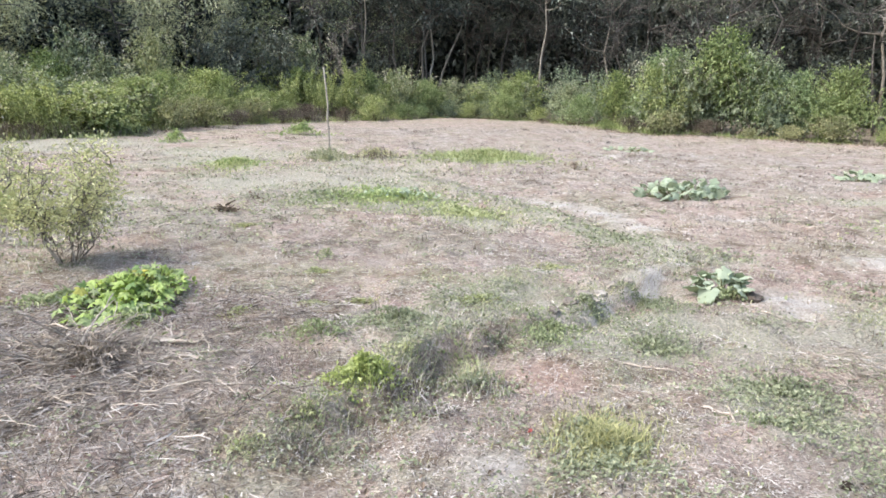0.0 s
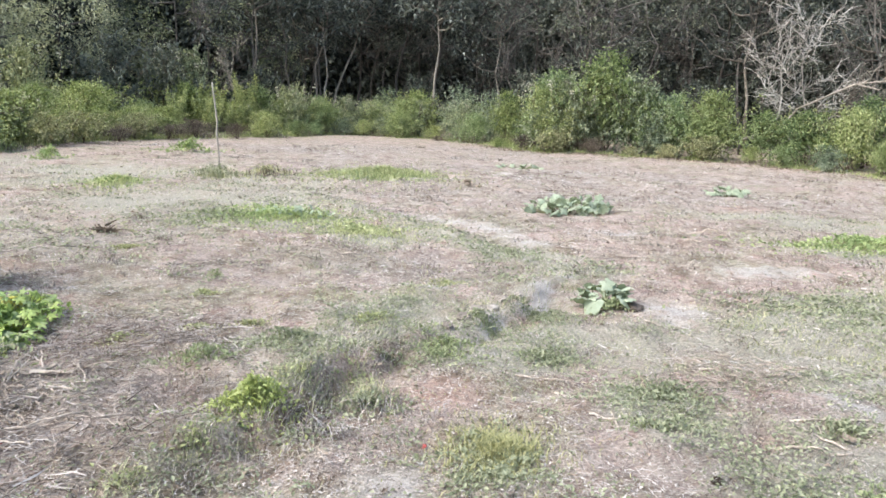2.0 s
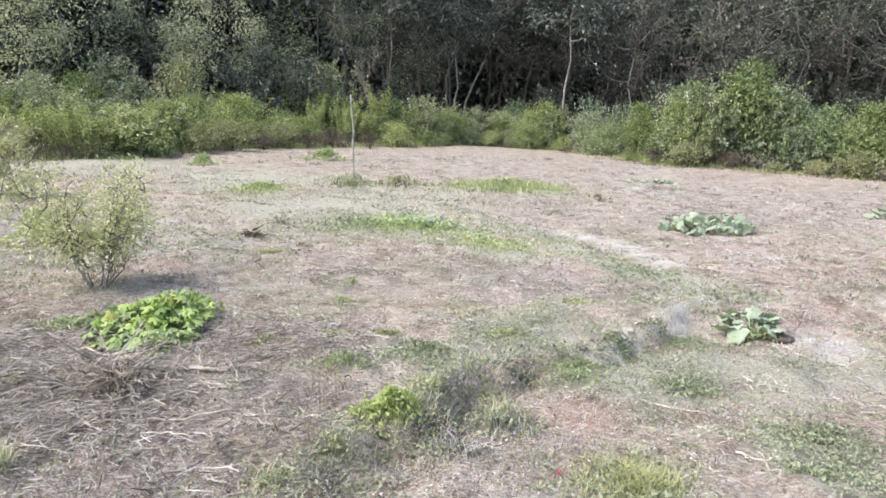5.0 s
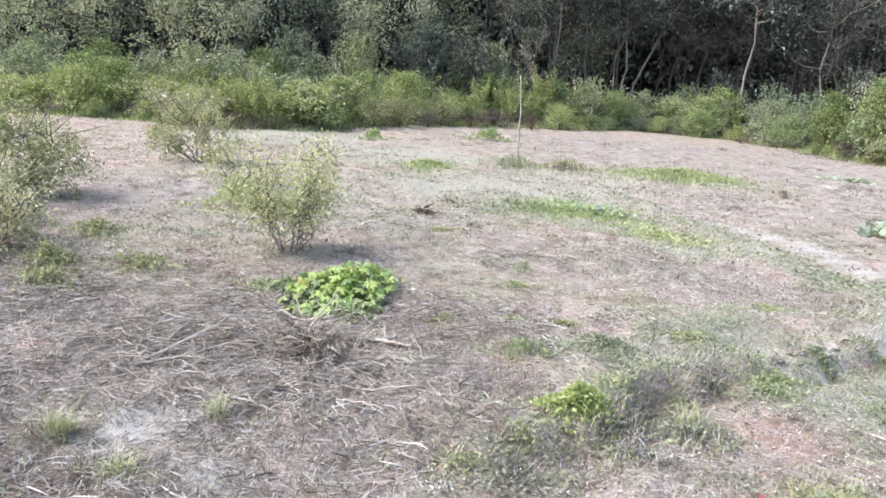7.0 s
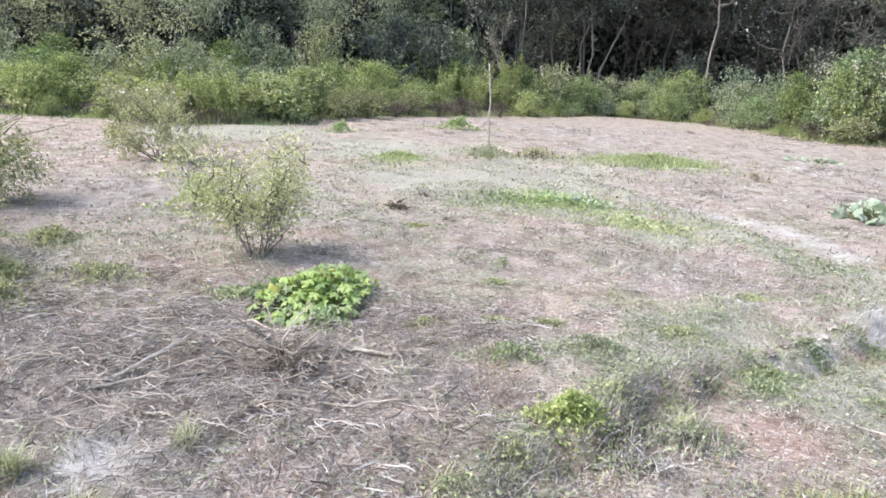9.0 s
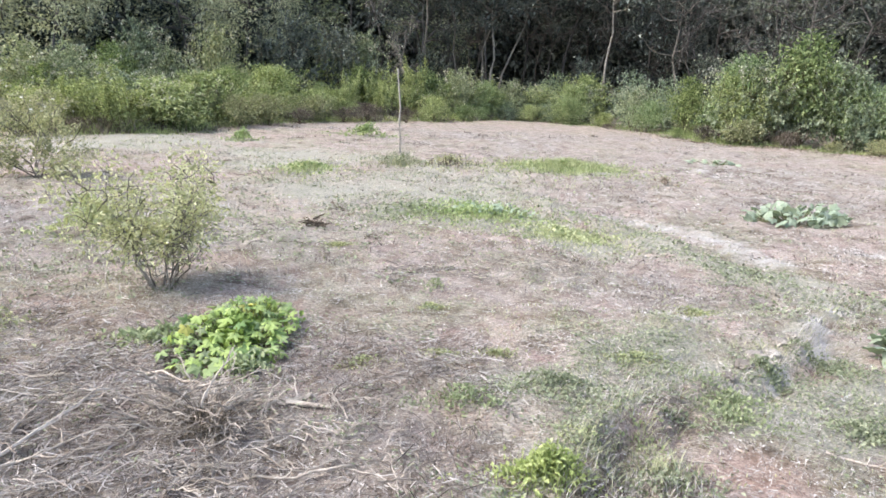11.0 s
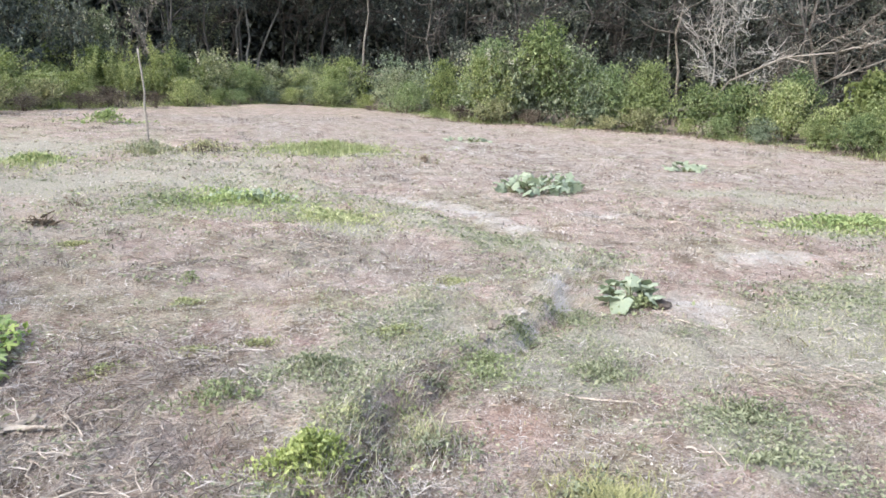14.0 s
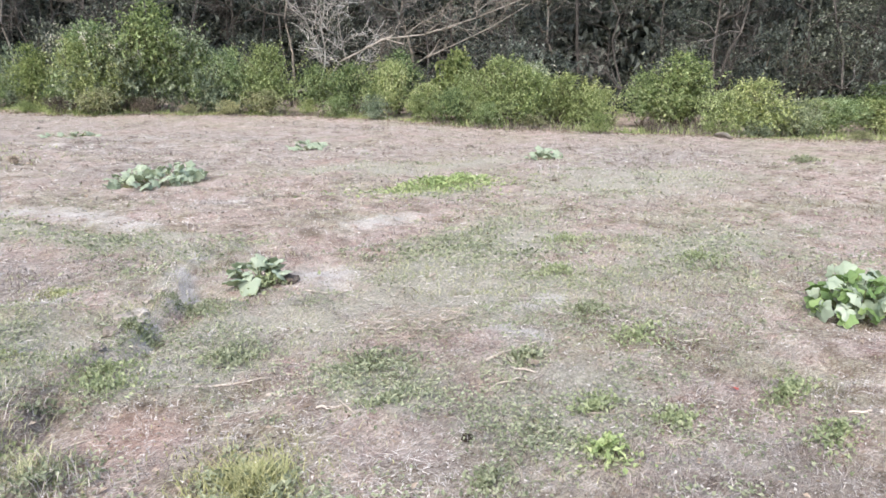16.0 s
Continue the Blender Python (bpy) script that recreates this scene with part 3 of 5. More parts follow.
layer = ground_me.color_attributes.new("cover", "FLOAT_COLOR", "POINT")
gr, sa, ru = cover_of(gx, gy)
layer.data.foreach_set("color", np.stack([gr, sa, ru, np.clip(blobs(gx, gy, PINKS) * (0.45 + 0.9 * vnoise(gx, gy, 0.8)), 0, 1)], 1).astype(np.float32).ravel())
ground = tagged(new("ground", ground_me), "cleared field of dry soil, straw and low weeds", "ground", kind="structure")


def on_ground(x, y, lift=0.0):
    x, y = np.asarray(x, float), np.asarray(y, float)
    return np.stack([x, y, gz(x, y) + lift], -1)


def fan(k, r0, r1, a0=-58.0, a1=78.0, power=1.0):
    """Places over the clearing, thinning with distance."""
    r = r0 * (r1 / r0) ** (RNG.random(k) ** power)
    a = np.radians(RNG.uniform(a0, a1, k))
    return -0.15 + r * np.sin(a), 0.2 + r * np.cos(a)


# The edge of the thicket, from the far left round to the right.
EDGE = [(-24, 13.2), (-16.8, 15.0), (-14.3, 16.7), (-12.0, 16.9), (-10.5, 16.5), (-9.3, 18.2), (-8.9, 21.5), (-8.0, 24.6), (-5.7, 27.3), (-3.3, 29.6), (-0.5, 33.0), (2.7, 31.6), (5.0, 28.2), (6.2, 24.8), (9.0, 24.0), (12.0, 21.9), (13.8, 18.2), (14.6, 14.2), (17.0, 11.8), (18.6, 9.2), (21.3, 6.4), (25.0, 2.0)]


def inside(x, y):
    """True for places in the clearing, in front of the thicket."""
    _, s = to_line(x, y, EDGE)
    return s < 0


# ---- straw and grass on the ground ----
def scatter_straw():
    bag = Bag()
    for k, r0, r1, size, width in ((120000, 1.5, 6.0, 0.042, 0.0017), (80000, 4.5, 27.0, 0.055, 0.0038)):
        x, y = fan(k, r0, r1)
        g, s, _ = cover_of(x, y)
        keep = (RNG.random(k) > g * 0.55 + s * 0.7 + 0.7 * bank_face(x, y)) & inside(x, y) & (RNG.random(k) < 0.08 + 1.25 * vnoise(x, y, 2.1) * (0.45 + 1.1 * vnoise(x, y, 0.8)))
        x, y = x[keep], y[keep]
        far = np.hypot(x, y) / 6.0
        bag.straws(on_ground(x, y, 0.006), RNG.uniform(0, 6.28, len(x)), size * RNG.uniform(0.3, 1.0, len(x)) ** 2 * 2.2, width * RNG.uniform(0.6, 1.5, len(x)) * np.maximum(1, far ** 0.5), 0.2)
    ob = new("straw_litter", bag.mesh("straw_litter", M_STRAW))
    tagged(ob, "dry cut straw and stalks strewn over the field", "straw", kind="stuff")


def scatter_chaff():
    """Crumbs of straw and leaf, too small to count."""
    for name, mat, k, words in (("chaff", M_STRAW, 100000, "crumbled dry straw and leaf litter on the soil"), ("dark_chaff", M_BRUSH, 42000, "crumbled brown leaf litter on the soil")):
        bag = Bag()
        x, y = fan(k, 1.6, 16.0)
        keep = inside(x, y) & (RNG.random(k) < np.clip(2.2 * vnoise(x, y, 3.7) * (0.4 + vnoise(x, y, 13.0)) - 0.25, 0, 1))
        x, y = x[keep], y[keep]
        k = len(x)
        p = on_ground(x, y, RNG.uniform(0.002, 0.018, k))
        s = RNG.uniform(0.004, 0.017, k) * np.maximum(1, np.hypot(x, y) / 5)
        u, w = unit(k), unit(k)
        u[:, 2] *= 0.5
        w[:, 2] *= 0.5
        v = np.stack([p, p + u * s[:, None] * 1.6, p + w * s[:, None] * 0.8], 1)
        bag.add(v.reshape(-1, 3), np.arange(3 * k).reshape(-1, 3))
        tagged(new(name, bag.mesh(name, mat)), words, "litter", kind="stuff")


def scatter_stubble():
    """Cut dry stems and tufts still standing in the soil."""
    bag = Bag()
    for k, r0, r1, size, width in ((42000, 1.6, 7.0, 0.028, 0.0028), (20000, 6.0, 27.0, 0.05, 0.006)):
        x, y = fan(k, r0, r1)
        g, s, _ = cover_of(x, y)
        keep = inside(x, y) & (RNG.random(k) < np.clip(2.4 * vnoise(x, y, 4.3) - 0.7, 0, 1) * (1 - 0.8 * s) * (1 - 0.5 * g))
        x, y = x[keep], y[keep]
        a, tilt = RNG.uniform(0, 6.28, len(x)), RNG.uniform(0.2, 2.0, len(x))
        far = np.maximum(1, (np.hypot(x, y) / 8.0) ** 0.5)
        bag.blades(on_ground(x, y), np.stack([np.cos(a) * tilt, np.sin(a) * tilt], 1), size * RNG.uniform(0.4, 1.5, len(x)), width * RNG.uniform(0.7, 1.4, len(x)) * far)
    tagged(new("dry_stubble", bag.mesh("dry_stubble", M_STRAW)), "short dry stubble and cut stems on the field", "stubble", kind="stuff")


def scatter_grass():
    bag = Bag()
    for k, r0, r1, size, width in ((130000, 1.5, 7.0, 0.022, 0.0027), (120000, 5.0, 26.0, 0.026, 0.0058)):
        x, y = fan(k, r0, r1)
        g, s, _ = cover_of(x, y)
        keep = (RNG.random(k) < np.clip(g * 1.1 + 0.3 * np.clip(3 * vnoise(x + 5, y, 2.2) - 1.6, 0, 1), 0.03, 1) * np.clip(1.6 * vnoise(x, y, 7.0) - 0.15, 0, 1.2) * np.clip(3.0 * vnoise(x, y, 1.5) - 0.75, 0.12, 1.25) * (1 - 0.7 * s)) & inside(x, y)
        x, y = x[keep], y[keep]
        a = RNG.uniform(0, 6.28, len(x))
        tilt = RNG.uniform(0.4, 1.8, len(x))
        far = np.maximum(1, (np.hypot(x, y) / 6.0) ** 0.5)
        bag.blades(on_ground(x, y), np.stack([np.cos(a) * tilt, np.sin(a) * tilt], 1), size * RNG.uniform(0.5, 1.7, len(x)), width * RNG.uniform(0.7, 1.4, len(x)) * far)
    ob = new("short_grass", bag.mesh("short_grass", M_GRASS))
    tagged(ob, "short mown yellowish green grass on the field", "grass", kind="stuff")


def scatter_weeds():
    """Low creeping weeds: rosettes of small leaves pressed to the soil, crowding where it is green."""
    bag = Bag()
    for k, r0, r1, size, wide in ((20000, 1.6, 7.5, 0.019, 0.042), (9000, 6.0, 24.0, 0.034, 0.12)):
        x, y = fan(k, r0, r1)
        g, s, _ = cover_of(x, y)
        keep = (RNG.random(k) < np.clip(g * 1.0 + 0.1, 0.0, 1) * np.clip(2.6 * vnoise(x, y, 2.6) - 0.75, 0, 1) * (1 - 0.8 * s)) & inside(x, y)
        x, y = x[keep], y[keep]
        per = 13
        px = np.repeat(x, per) + RNG.normal(0, wide, len(x) * per)
        py = np.repeat(y, per) + RNG.normal(0, wide, len(x) * per)
        n = len(px)
        bag.leaves(on_ground(px, py, RNG.uniform(0.003, 0.034, n)), unit(n) * [1, 1, 0.45], size * RNG.uniform(0.6, 1.6, n), 0.6, 0.25)
    ob = new("ground_weeds", bag.mesh("ground_weeds", M_WEED))
    tagged(ob, "low broad-leaved weeds among the straw", "weeds", kind="stuff")


def scatter_edge_grass():
    """A ragged skirt of dry and green grass where the thicket meets the straw."""
    line = np.array(EDGE, float)
    k = 26000
    i = RNG.integers(0, len(line) - 1, k)
    f = RNG.random((k, 1))
    p = line[i] * (1 - f) + line[i + 1] * f
    d = line[i + 1] - line[i]
    d /= np.linalg.norm(d, axis=1, keepdims=True)
    nrm = np.stack([-d[:, 1], d[:, 0]], 1)
    off = RNG.normal(0.15, 0.35, k) + 0.5 * (vnoise(p[:, 0], p[:, 1], 0.9) - 0.5)
    p = p + nrm * off[:, None]
    a, tilt = RNG.uniform(0, 6.28, k), RNG.uniform(0.1, 1.0, k)
    tall = (0.08 + 0.34 * vnoise(p[:, 0], p[:, 1], 0.6)) * RNG.uniform(0.4, 1.2, k) * np.clip(0.6 + off, 0.3, 1.2)
    dry = vnoise(p[:, 0], p[:, 1], 1.1) + RNG.normal(0, 0.12, k) > 0.62
    for name, mat, pick, words in (("dry_edge_grass", M_BRUSH, dry, "dry brown grass along the foot of the thicket"), ("edge_grass", M_HEDGE, ~dry, "green grass along the foot of the thicket")):
        bag = Bag()
        bag.blades(on_ground(p[pick, 0], p[pick, 1]), np.stack([np.cos(a) * tilt, np.sin(a) * tilt], 1)[pick], tall[pick], 0.016)
        tagged(new(name, bag.mesh(name, mat)), words, "grass", kind="stuff")


def scatter_leaves():
    bag = Bag()
    k = 2600
    x, y = fan(k, 1.7, 22.0)
    line = np.array([p for p in EDGE if p[0] > 4.5], float)
    i, f = RNG.integers(0, len(line) - 1, 5000), RNG.random((5000, 1))
    foot = line[i] * (1 - f) + line[i + 1] * f + RNG.normal(0, 0.45, (5000, 2)) - [0.25, 0.25]
    x, y = np.append(x, foot[:, 0]), np.append(y, foot[:, 1])
    keep = inside(x, y)
    x, y = x[keep], y[keep]
    d = unit(len(x))
    d[:, 2] *= 0.25
    bag.leaves(on_ground(x, y, 0.008), d, RNG.uniform(0.015, 0.042, len(x)) * np.clip(np.hypot(x, y) / 6, 1, 2), 0.55, 0.4)
    ob = new("fallen_leaves", bag.mesh("fallen_leaves", M_BROWN))
    tagged(ob, "small brown dead leaves lying in the straw", "leaves", kind="stuff")


def scatter_tangles():
    """Low mats of dead weed stems, cut down and flattened where they grew."""
    for name, mat, k, words in (("dry_tangle", M_STRAW, 620, "flattened mats of pale dead weed stems"), ("brown_tangle", M_BRUSH, 520, "flattened mats of brown dead weed stems")):
        bag = Bag()
        x, y = fan(k, 2.4, 25.0)
        g, s, _ = cover_of(x, y)
        keep = inside(x, y) & (RNG.random(k) < (1 - 0.8 * s) * (1 - 0.6 * g) * np.clip(2.5 * vnoise(x, y, 0.8) - 0.4, 0.1, 1))
        for cx, cy in zip(x[keep], y[keep]):
            r = math.hypot(cx, cy)
            m = int(RNG.uniform(25, 80))
            wide = RNG.uniform(0.05, 0.2) * (0.7 + r / 12)
            turn = RNG.uniform(0, 6.28)
            u, v = RNG.normal(0, wide, m), RNG.normal(0, wide * 0.45, m)
            px, py = cx + u * math.cos(turn) - v * math.sin(turn), cy + u * math.sin(turn) + v * math.cos(turn)
            a, tilt = RNG.uniform(0, 6.28, m), RNG.uniform(0.5, 3.0, m)
            bag.blades(on_ground(px, py), np.stack([np.cos(a) * tilt, np.sin(a) * tilt], 1), RNG.uniform(0.015, 0.055, m) * (0.8 + r / 14), 0.0026 * max(1.0, (r / 4) ** 0.7))
        tagged(new(name, bag.mesh(name, mat)), words, "straw", kind="stuff")


def scatter_twig_mat():
    """Fine dead stems lying criss-cross where the weeds were cut down."""
    for name, mat, k, long, wide, words in (("stem_mat", M_STRAW, 30000, 0.11, 0.0034, "criss-cross mat of fine pale dead stems"), ("brown_stem_mat", M_BRUSH, 15000, 0.09, 0.004, "brown dead stems under the pale ones")):
        x, y = RNG.uniform(-5.2, -0.55, k), RNG.uniform(1.9, 5.2, k)
        _, sand, _ = cover_of(x, y)
        w = vnoise(x, y, 1.6) * 0.8 + vnoise(x, y, 4.5) * 0.5
        keep = RNG.random(k) < np.clip(1.5 * w - 0.35, 0.05, 1) * (1 - 0.9 * sand) * np.clip((-0.4 - x) / 0.6, 0, 1) * np.clip((5.3 - y) / 1.2, 0, 1)
        x, y = x[keep], y[keep]
        bag = Bag()
        drift = 3.0 * vnoise(x, y, 0.9) + RNG.normal(0, 1.9, len(x))
        bag.straws(on_ground(x, y, RNG.uniform(0.004, 0.035, len(x))), drift, long * RNG.uniform(0.4, 1.7, len(x)), wide * RNG.uniform(0.6, 1.5, len(x)), 0.22)
        tagged(new(name, bag.mesh(name, mat)), words, "straw", kind="stuff")


def scatter_bank():
    """Grass and straw hanging over the broken edge of the bank."""
    line = np.array(BANK, float)
    k = 2600
    i, f = RNG.integers(0, len(line) - 1, k), RNG.random((k, 1))
    p = line[i] * (1 - f) + line[i + 1] * f + RNG.normal(0, 0.09, (k, 2)) + [0.02, -0.02]
    keep = RNG.random(k) < np.clip(2.2 * vnoise(p[:, 0], p[:, 1], 2.4) - 0.5, 0.05, 1)
    p = p[keep]
    a, tilt = RNG.normal(-0.7, 0.9, len(p)), RNG.uniform(0.3, 1.6, len(p))
    dry = RNG.random(len(p)) < 0.7 + 0.4 * (vnoise(p[:, 0], p[:, 1], 1.3) - 0.5)
    for name, mat, pick, words in (("bank_straw", M_STRAW, dry, "dry grass hanging over the edge of the bank"), ("bank_grass", M_GRASS, ~dry, "thin green grass along the edge of the bank")):
        bag = Bag()
        bag.blades(on_ground(p[pick, 0], p[pick, 1]), np.stack([np.cos(a) * tilt, np.sin(a) * tilt], 1)[pick], RNG.uniform(0.03, 0.11, int(pick.sum())), 0.0035)
        tagged(new(name, bag.mesh(name, mat)), words, "grass", kind="stuff")


# ---- shrubs and trees ----
def clumps(centres, spread_r, per, up=0.3, size=0.07, aspect=0.55, flat=0.75):
    """Leaves in knots round the centres."""
    k = len(centres) * per
    c = np.repeat(np.asarray(centres), per, 0)
    off = RNG.normal(0, 1, (k, 3)) * [1, 1, flat]
    r = np.repeat(np.broadcast_to(spread_r, (len(centres),)), per)[:, None]
    at = c + off * r * 0.55
    out = off / (np.linalg.norm(off, axis=1, keepdims=True) + 1e-9) + unit(k) * 0.8 + [0, 0, up]
    return at, out, size * RNG.uniform(0.55, 1.5, k), aspect


def shrub(label, w, h, leaves, size, mat, stems=5, sprigs=14, group="thicket shrubs", aspect=0.55, heads=False, squat=0.75, wood_mat=None):
    """A shrub of billowing lobes on many stems: leafy sprays over each lobe, shade between them, and sprigs out of its top."""
    root = thing("shrub", label, "shrub", group)
    wood, leaf, seed = Bag(), Bag(), Bag()
    k = 17
    a, e = RNG.uniform(0, 6.28, k), RNG.uniform(0.02, 1.0, k) ** squat * np.pi / 2
    rr = RNG.uniform(0.62, 1.05, k)
    cs = np.stack([np.cos(a) * np.cos(e) * w * 0.38 * rr, np.sin(a) * np.cos(e) * w * 0.38 * rr, 0.14 * h + np.sin(e) * h * 0.62 * rr], 1)
    big = RNG.uniform(0.13, 0.24, k) * (w + h) / 2
    for c in cs[:stems]:
        one = Bag()
        one.tube(bent(RNG.normal(0, 0.06, 3) * [1, 1, 0], c, 5, 0.25), np.linspace(0.02, 0.006, 5) * h / 2, 4)
        part("stem", one, wood_mat or M_STEM, root)
    per = 7
    m = int(leaves * 0.8 / per)
    pick = RNG.choice(k, m, p=big ** 2 / (big ** 2).sum())
    d = unit(m, 0.45) + 0.35 * cs[pick] / (np.linalg.norm(cs[pick], axis=1, keepdims=True) + 1e-9)
    d /= np.linalg.norm(d, axis=1, keepdims=True)
    foot = cs[pick] + d * big[pick][:, None] * RNG.uniform(0.55, 0.95, (m, 1))
    way = d + unit(m, 0.5) * 0.55
    way /= np.linalg.norm(way, axis=1, keepdims=True)
    f = np.tile(np.linspace(0, 1, per), m)[:, None]
    long = np.repeat(RNG.uniform(0.5, 1.2, m) * big[pick] * 0.75, per)[:, None]
    at = np.repeat(foot, per, 0) + np.repeat(way, per, 0) * f * long - [0, 0, 1] * (f ** 2) * long * 0.25 + RNG.normal(0, 0.012, (m * per, 3))
    at[:, 2] = np.abs(at[:, 2])
    leaf.leaves(at, np.repeat(way, per, 0) * 0.5 + unit(m * per, 0.1), size * RNG.uniform(0.6, 1.4, m * per) * (1.1 - 0.4 * f[:, 0]), aspect, 0.3, 0.2)
    n = int(leaves * 0.2)
    pick = RNG.integers(0, k, n)
    at = cs[pick] * RNG.uniform(0.55, 0.95, (n, 1)) + RNG.normal(0, 0.3, (n, 3)) * big[pick][:, None]
    at[:, 2] = np.abs(at[:, 2])
    leaf.leaves(at, unit(n), size * RNG.uniform(1.0, 1.7, n), aspect, 0.3, 0.2)
    for _ in range(sprigs):
        a0, r0 = RNG.uniform(0, 6.28), RNG.uniform(0, 0.4) * w
        base = np.array([math.cos(a0) * r0, math.sin(a0) * r0, h * 0.6 * (1 - (r0 / w) ** 2)])
        tip = base + [np.clip(RNG.normal(0, 0.14), -0.18, 0.18) * w + base[0] * 0.3, np.clip(RNG.normal(0, 0.14), -0.18, 0.18) * w + base[1] * 0.3, h * RNG.uniform(0.12, 0.42)]
        wood.tube(bent(base, tip, 4, 0.15), np.linspace(0.008, 0.003, 4), 3)
        m = 20
        t = RNG.random((m, 1))
        leaf.leaves(base + (tip - base) * t + RNG.normal(0, 0.03, (m, 3)), unit(m, 0.5), size * RNG.uniform(0.6, 1.3, m), aspect, 0.3, 0.15)
        if heads:
            seed.leaves(tip + RNG.normal(0, 0.05, (9, 3)), unit(9, 0.4), RNG.uniform(0.04, 0.08, 9), 0.6, 0.3)
    if heads:
        stuff("seed_heads", seed, M_HEADS, root, "pale dry seed heads")
    stuff("sprig_wood", wood, wood_mat or M_STEM, root)
    stuff("foliage", leaf, mat, root)
    return root


def weed_stand(label, w, h, stalks, size, mat, group="tall weeds"):
    """Leafy weeds in bunches that lean apart: leaves crowd the upper stalks, dead stems show below."""
    root = thing("tall_weeds", label, "weeds", group)
    wood, leaf, dead = Bag(), Bag(), Bag()
    bunches = 9
    a0, r0 = RNG.uniform(0, 6.28, bunches), w * 0.5 * RNG.random(bunches) ** 0.5
    feet = np.stack([np.cos(a0) * r0, np.sin(a0) * r0, np.zeros(bunches)], 1)
    tall, lean = RNG.uniform(0.55, 1.1, bunches), RNG.normal(0, 0.14, (bunches, 2))
    for i in range(stalks):
        b = i % bunches
        base = feet[b] + RNG.normal(0, 0.09, 3) * [1, 1, 0] * w / 2
        hh = h * tall[b] * RNG.uniform(0.75, 1.05)
        out = (base - feet[b]) * 1.6
        tip = base + [lean[b, 0] * h + out[0] + RNG.normal(0, 0.07) * h, lean[b, 1] * h + out[1] + RNG.normal(0, 0.07) * h, hh]
        wood.tube(bent(base, tip, 4, 0.12), np.linspace(0.009, 0.003, 4), 3)
        m = int(48 * hh)
        t = RNG.uniform(0.0, 1.0, (m, 1)) ** 0.6 * 0.75 + 0.27
        leaf.leaves(base + (tip - base) * t + RNG.normal(0, 0.03, (m, 3)), unit(m, 0.15) * [1, 1, 0.6], size * RNG.uniform(0.6, 1.4, m) * (1.15 - 0.5 * t[:, 0]), 0.42, 0.3, 0.3)
    k = 420
    a0, r0 = RNG.uniform(0, 6.28, k), w * 0.55 * RNG.random(k) ** 0.5
    lean_a, tilt = RNG.uniform(0, 6.28, k), RNG.uniform(0.2, 1.4, k)
    dead.blades(np.stack([np.cos(a0) * r0, np.sin(a0) * r0, np.zeros(k)], 1), np.stack([np.cos(lean_a) * tilt, np.sin(lean_a) * tilt], 1), h * RNG.uniform(0.15, 0.42, k), 0.012)
    stuff("stalk_cluster", wood, M_VINE, root)
    stuff("dead_stems", dead, M_BRUSH, root, "dead brown stems low down")
    stuff("foliage", leaf, mat, root)
    return root


def tree(label, h, r, leaves, pale=False, low=0.12, lean=0.05, group="forest trees", size=0.2, top=None, mat=None):
    """A forest tree: crooked tapered trunk, limbs, and knots of leaves in an uneven crown."""
    root = thing("tree", label, "tree", group)
    wood = Bag()
    top = np.array(top if top else [RNG.normal(0, lean) * h, RNG.normal(0, lean) * h, h * 0.92])
    stem = bent((0, 0, -0.1), top, 9, 0.16)
    bark = M_GREYBARK if pale else M_TRUNK
    wood.tube(stem, np.linspace(0.066, 0.016, 9) * h / 9, 7)
    trunk = part("trunk", wood, bark, root, smooth=True)
    cs = []
    for i in range(13):
        f = low + (0.96 - low) * (i + RNG.random()) / 13
        p = stem[min(int(f * 8), 7)] + (stem[min(int(f * 8) + 1, 8)] - stem[min(int(f * 8), 7)]) * (f * 8 % 1)
        a0 = RNG.uniform(0, 6.28)
        out = r * (0.55 + 0.6 * RNG.random()) * (1.0 - 0.55 * abs(f - 0.5))
        tip = p + [math.cos(a0) * out, math.sin(a0) * out, RNG.uniform(0.0, 0.16) * h]
        way = bent(p, tip, 6, 0.4)
        limbs = Bag()
        limbs.tube(way, np.linspace(0.045, 0.008, 6) * h / 9, 4)
        cs += [way[3], way[4], way[5], way[5] + RNG.normal(0, 0.5, 3)]
        side = way[3] + RNG.normal(0, 0.6, 3)
        limbs.tube(bent(way[3], side, 4, 0.3), np.linspace(0.016, 0.005, 4), 3)
        cs.append(side)
        part("limb", limbs, bark, trunk, smooth=True)
    leaf = Bag()
    cs = np.array(cs)
    per = leaves // len(cs)
    at, d, s, asp = clumps(cs, RNG.uniform(0.28, 0.75, len(cs)), per, 0.1, size, 0.5, 0.7)
    leaf.leaves(at, d, s, asp, 0.3, 0.2)
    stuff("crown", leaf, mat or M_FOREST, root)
    return root


